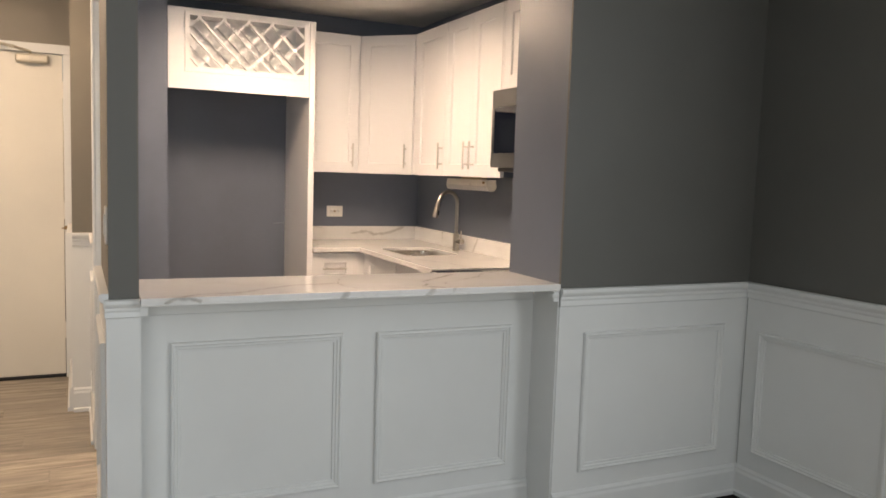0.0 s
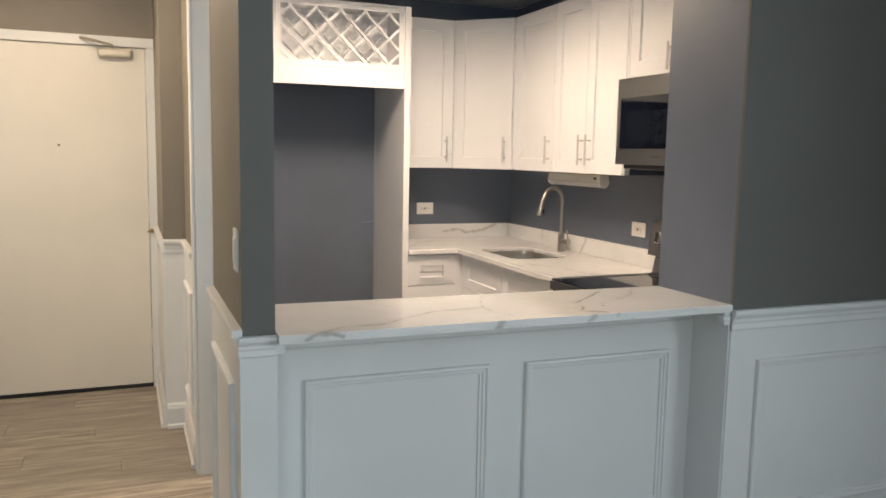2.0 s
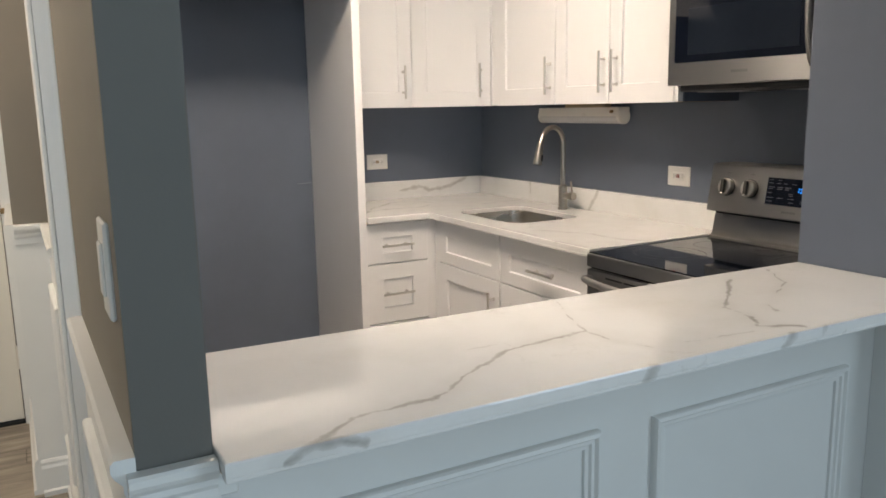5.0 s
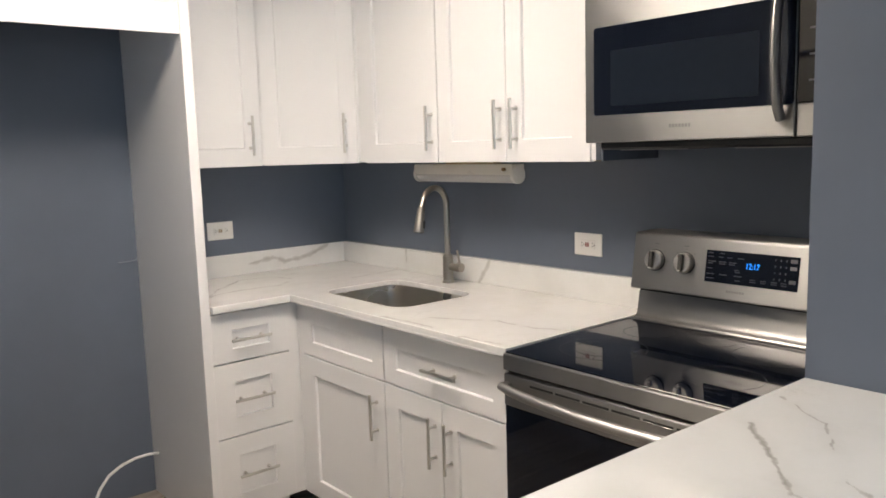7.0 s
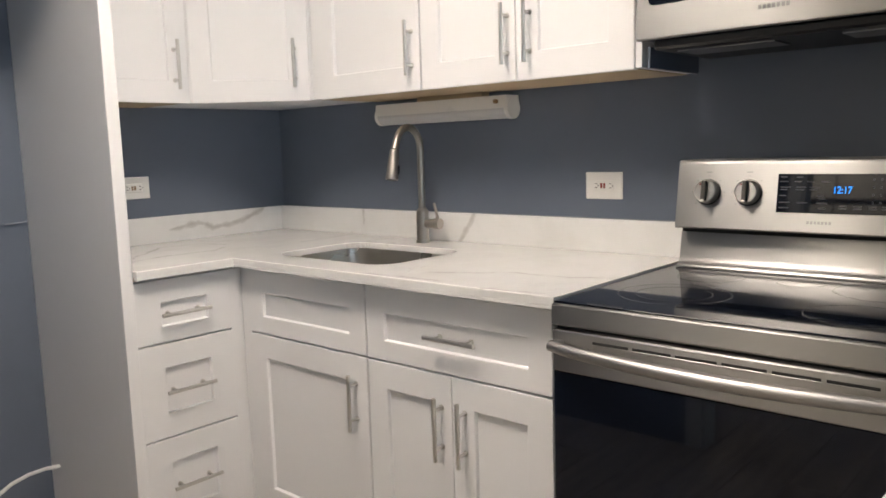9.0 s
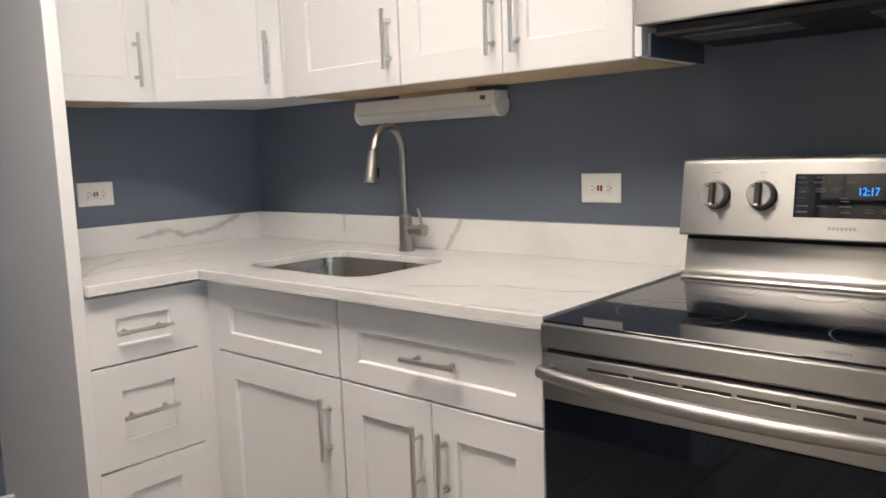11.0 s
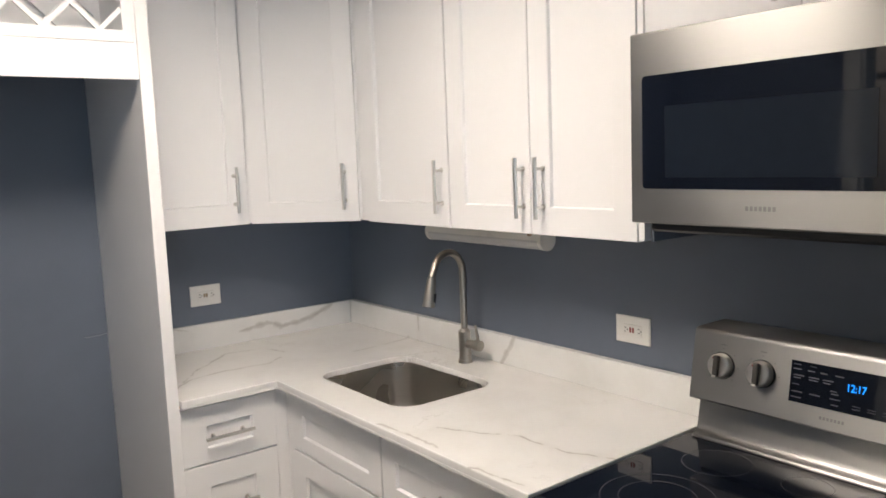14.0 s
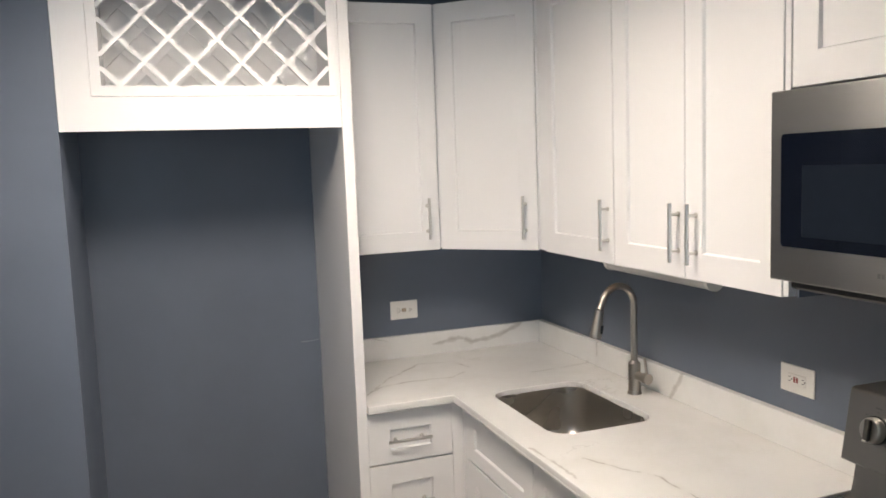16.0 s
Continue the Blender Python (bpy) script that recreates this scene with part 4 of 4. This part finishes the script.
for x in (0.500, 0.516, 0.532):
    for z in (0.130, 0.112, 0.094, 0.076):
        on_panel("legend", box(x, x + 0.003, -0.0034, -0.0030, z, z + 0.005), print_pale, parent=screen)
for z in (0.128, 0.108, 0.070):
    on_panel("legend", box(0.545, 0.564, -0.0034, -0.0030, z, z + 0.010), print_grey, parent=screen)
bm = bmesh.new()
for k in range(7):
    soft_box(bm, 0.360 + k * 0.0083, 0.3655 + k * 0.0083, -0.0008, 0.0, 0.0235, 0.0305)
on_panel("logo_mark", bm, print_grey, "plain grey maker's mark")


def lettering(text, size, m, material, name, parent, label, sx=1.0):
    cu = bpy.data.curves.new(name, "FONT")
    cu.body, cu.size, cu.extrude = text, size, 0.0003
    ob = bpy.data.objects.new(name, cu)
    scene.collection.objects.link(ob)
    mesh = bpy.data.meshes.new_from_object(ob.evaluated_get(bpy.context.evaluated_depsgraph_get()))
    bpy.data.objects.remove(ob)
    mesh.materials.clear()
    mesh.materials.append(material)
    out = new(name, mesh)
    out.parent = parent
    out.matrix_local = m @ Matrix.Diagonal((sx, 1, 1, 1))
    return tagged(out, label)


lettering("12:17", 0.024, pose(0.414, -0.0036, 0.099, 90, 0, 0), clock_blue, "clock_digits", screen, "glowing blue clock digits", 0.8)

# ---------------------------------------------------------------- microwave
MX, MZ0, MZ1 = 3.248, 1.504, 1.931
mw = thing("microwave", west(MX, 5.974), "stainless over-the-range microwave with a black glass door", "microwave")
MW = 0.762
part("body", box(0.002, MW - 0.002, 0.02, EAST - MX - 0.003, MZ0 + 0.004, MZ1), black_plastic, mw)
DWX = 0.637
mdoor = part("door", box(0, DWX, 0.0, 0.02, MZ0, MZ1, 0.004, 2), steel, mw, "stainless microwave door")
bm = bmesh.new()
pts = round_rect(0.034, DWX - 0.003, MZ0 + 0.079, MZ1 - 0.096, 0.010, 4)
a = [bm.verts.new((x, -0.0015, z)) for x, z in pts]
b = [bm.verts.new((x, 0.002, z)) for x, z in pts]
for k in range(len(a)):
    bm.faces.new((a[k], b[k], b[(k + 1) % len(a)], a[(k + 1) % len(a)]))
bm.faces.new(a)
bmesh.ops.recalc_face_normals(bm, faces=bm.faces)
part("door_glass", bm, black_glass, mdoor, "black door glass")
part("inner_screen", box(0.096, 0.545, -0.0028, -0.0016, MZ0 + 0.104, MZ1 - 0.166), mesh_glass, mdoor, "perforated grey window")
part("control_strip", box(DWX + 0.002, MW, 0.0, 0.02, MZ0 + 0.081, MZ1 - 0.096, 0.002), black_glass, mw, "black control strip")
part("panel_low", box(DWX + 0.002, MW, 0.0, 0.02, MZ0, MZ0 + 0.080, 0.003), steel, mw)
part("panel_high", box(DWX + 0.002, MW, 0.0, 0.02, MZ1 - 0.095, MZ1, 0.003), steel, mw)
zs = [MZ0 + 0.045 + (MZ1 - MZ0 - 0.085) * k / 16 for k in range(17)]
pts = [(DWX - 0.030, -0.012 - 0.036 * math.sin(math.pi * k / 16) ** 0.6, z) for k, z in enumerate(zs)]
part("handle", tube(pts, 0.0125, 16), steel, mdoor, "curved stainless handle", smooth=True)
bm = bmesh.new()
for k in range(7):
    soft_box(bm, 0.290 + k * 0.0098, 0.2965 + k * 0.0098, -0.0006, 0.0, MZ0 + 0.036, MZ0 + 0.0455)
part("logo_mark", bm, print_grey, mdoor, "plain grey maker's mark")
for k in range(3):
    part("button_mark", box(DWX + 0.03, DWX + 0.12, -0.0006, 0.0, MZ0 + 0.13 + 0.06 * k, MZ0 + 0.134 + 0.06 * k), print_grey, mw)
part("grease_filter", box(0.07, 0.30, 0.08, 0.19, MZ0 - 0.0255, MZ0 - 0.0225), grease_metal, mw, "metal mesh grease filter")
part("grease_filter", box(0.44, 0.68, 0.08, 0.19, MZ0 - 0.0255, MZ0 - 0.0225), grease_metal, mw, "metal mesh grease filter")
part("lip", box(0.030, MW - 0.03, 0.030, 0.36, MZ0 - 0.022, MZ0 + 0.0035, 0.006), black_plastic, mw)

# ---------------------------------------------------------------- outlets, tube light, hose


def outlet(m, label, red):
    ob = thing("wall_outlet", m, label, "outlet", "wall outlets")
    part("plate", box(-0.064, 0.064, -0.006, 0, -0.042, 0.042, 0.003, 2), plastic_white, ob)
    part("socket_face", box(-0.034, 0.034, -0.0085, -0.004, -0.017, 0.017, 0.002), plastic_white, ob)
    for x in (-0.025, 0.025):
        for z in (-0.006, 0.006):
            part("slot", box(x - 0.004, x + 0.003, -0.0092, -0.008, z - 0.001, z + 0.001), dark_gap, ob)
        part("slot", box(x + 0.006, x + 0.009, -0.0092, -0.008, -0.002, 0.002), dark_gap, ob)
    if red:
        for x in (-0.007, 0.003):
            part("button", box(x - 0.003, x + 0.004, -0.0105, -0.008, -0.008, 0.008, 0.001), button_red if red > 1 else rust, ob, "small test button")
    return ob


outlet(Matrix.Translation((2.942, NORTH, 1.145)), "white wall outlet above the backsplash beside the fridge panel", 1)
outlet(Matrix.Translation((EAST, 6.285, 1.132)) @ FACE_WEST, "white wall outlet with red buttons beside the range", 2)
low_out = outlet(Matrix.Translation((1.797, NORTH, 0.24)), "blue-painted wall outlet low in the fridge recess", 0)
for o in low_out.children:
    if o.name.startswith(("plate", "socket_face")):
        o.data.materials.clear()
        o.data.materials.append(blue_wall)

lamp = thing("undercabinet_light", west(3.572, 7.222), "white plastic strip light below the wall cabinet, switched off", "light fixture")
part("housing", side_sweep([(0.0, 1.388), (0.004, 1.430), (0.07, 1.430), (0.07, 1.388)], 0, 0.616), plastic_white, lamp)
prof = []
for k in range(15):
    a = math.pi + math.pi * k / 14
    r = 0.033 + (0.0012 if k % 2 else 0)
    prof.append((0.036 + r * math.cos(a), 1.388 + r * math.sin(a)))
part("diffuser", side_sweep(prof, 0.010, 0.608), frosted_plastic, lamp, "ribbed plastic diffuser")
for x in (0.003, 0.613):
    part("end_cap", rod(bmesh.new(), (x - 0.008, 0.036, 1.388), (x + 0.008, 0.036, 1.388), 0.036, 20), plastic_white, lamp, smooth=True)
part("switch_knob", rod(bmesh.new(), (0.576, 0.004, 1.410), (0.576, -0.010, 1.410), 0.007, 12), rust, lamp, "small brown switch")
part("mounting_block", box(0.2, 0.5, 0.02, 0.06, 1.428, 1.447), ivory_gap, lamp, "raw wood mounting block")

pts = [(2.548, 7.83, 0.19), (2.50, 7.82, 0.20), (2.44, 7.81, 0.202), (2.38, 7.80, 0.192), (2.32, 7.79, 0.165), (2.275, 7.77, 0.125), (2.242, 7.75, 0.075), (2.226, 7.72, 0.028), (2.225, 7.68, 0.004)]
for k in range(1, 44):
    q = math.pi + k / 43 * math.tau * 1.35
    pts.append((2.363 + (0.138 - 0.0002 * k) * math.cos(q), 7.68 + 0.140 * math.sin(q) * (1 + 0.1 * math.sin(q)), 0.0 + 0.013 * (k / 43)))
tagged(finish("wire_stub", tube([(2.47, NORTH, 1.05), (2.475, NORTH - 0.012, 1.05), (2.53, NORTH - 0.014, 1.053), (2.55, NORTH - 0.012, 1.056)], 0.0020, 8), wire_grey, True), "thin pale wire stub on the recess wall", "wire")
tagged(finish("water_hose", tube(pts, 0.0065, 10), hose_white, True), "thin white water hose coiled on the recess floor", "hose")

rnd = random.Random(11)
bm = bmesh.new()
for k in range(14):
    c = Vector((2.02 + rnd.choice((0.0, 0.10, 0.30)) + rnd.gauss(0, 0.02), NORTH - rnd.uniform(0.012, 0.045), FZ))
    size = rnd.uniform(0.003, 0.009)
    r0 = bmesh.ops.create_icosphere(bm, subdivisions=1, radius=size, matrix=Matrix.Translation(c + Vector((0, 0, size * 0.6))) @ Matrix.Diagonal((1.4, 1.0, 0.7, 1)))
    for v in r0["verts"]:
        v.co += Vector((rnd.uniform(-1, 1), rnd.uniform(-1, 1), rnd.uniform(0, 0.6))) * size * 0.3
tagged(finish("plaster_crumbs", bm, plastic_white), "white plaster crumbs along the foot of the recess wall", "debris", kind="stuff")

# ---------------------------------------------------------------- lamps
kl = thing("ceiling_light", Matrix.Translation((2.22, 6.33, TOP)), "square white kitchen ceiling light box, switched on", "ceiling light", "ceiling lights")
# rim depth is invented, chosen to keep light off the wall cabinets and rack
part("frame", hollow_frame(-0.34, 0.34, -0.36, 0.36, -0.32, 0.32, -0.34, 0.34, 0, 0.122), white_trim, kl, at=pose(0, 0, 0, -90, 0, 0))
part("backing", box(-0.32, 0.32, -0.34, 0.34, -0.018, 0), white_trim, kl)
part("diffuser", box(-0.319, 0.319, -0.339, 0.339, -0.034, -0.0185), kitchen_diffuser, kl, "glowing white diffuser panel")
hl = thing("ceiling_light", Matrix.Translation((0.42, 6.58, TOP)), "flush warm hall ceiling light, switched on", "ceiling light", "ceiling lights")
part("frame", rod(bmesh.new(), (0, 0, -0.03), (0, 0, 0), 0.165, 40), white_trim, hl, smooth=True)
part("diffuser", rod(bmesh.new(), (0, 0, -0.06), (0, 0, -0.031), 0.13, 40, 0.155), hall_diffuser, hl, "glowing warm diffuser", smooth=True)

# ---------------------------------------------------------------- floor, in planks
floor = structure("floor", box(-3.12, LIVING_E + 0.12, -0.32, NORTH + 0.12, -0.1, FZ - 0.010), dark_gap, "grey-brown oak laminate plank floor", "floor")
PL, PW = 1.22, 0.18
mesh_cache = {}


def plank(x0, x1, y0, y1):
    key = (round(x1 - x0, 3), round(y1 - y0, 3))
    if key not in mesh_cache:
        w, d = key
        bm = box(0.0008, w - 0.0008, 0.0008, d - 0.0008, -0.0095, 0.0, 0.0012)
        me = bpy.data.meshes.new("plank")
        bm.to_mesh(me)
        bm.free()
        me.materials.append(laminate_wood)
        mesh_cache[key] = me
    ob = new("plank", mesh_cache[key])
    ob.parent = floor
    ob.matrix_local = Matrix.Translation((x0, y0, FZ))


def lay(x_lo, x_hi, y_lo, y_hi):
    row, y = 0, y_lo
    while y < y_hi - 0.01:
        y1 = min(y + PW, y_hi)
        x = x_lo - PL * ((row * 0.37) % 1.0)
        while x < x_hi - 0.01:
            a, b = max(x, x_lo), min(x + PL, x_hi)
            if b - a > 0.03:
                plank(a, b, y, y1)
            x += PL
        row, y = row + 1, y1


lay(-0.27, EAST, 4.5, NORTH)
lay(-3.0, LIVING_E, -0.2, 4.5)
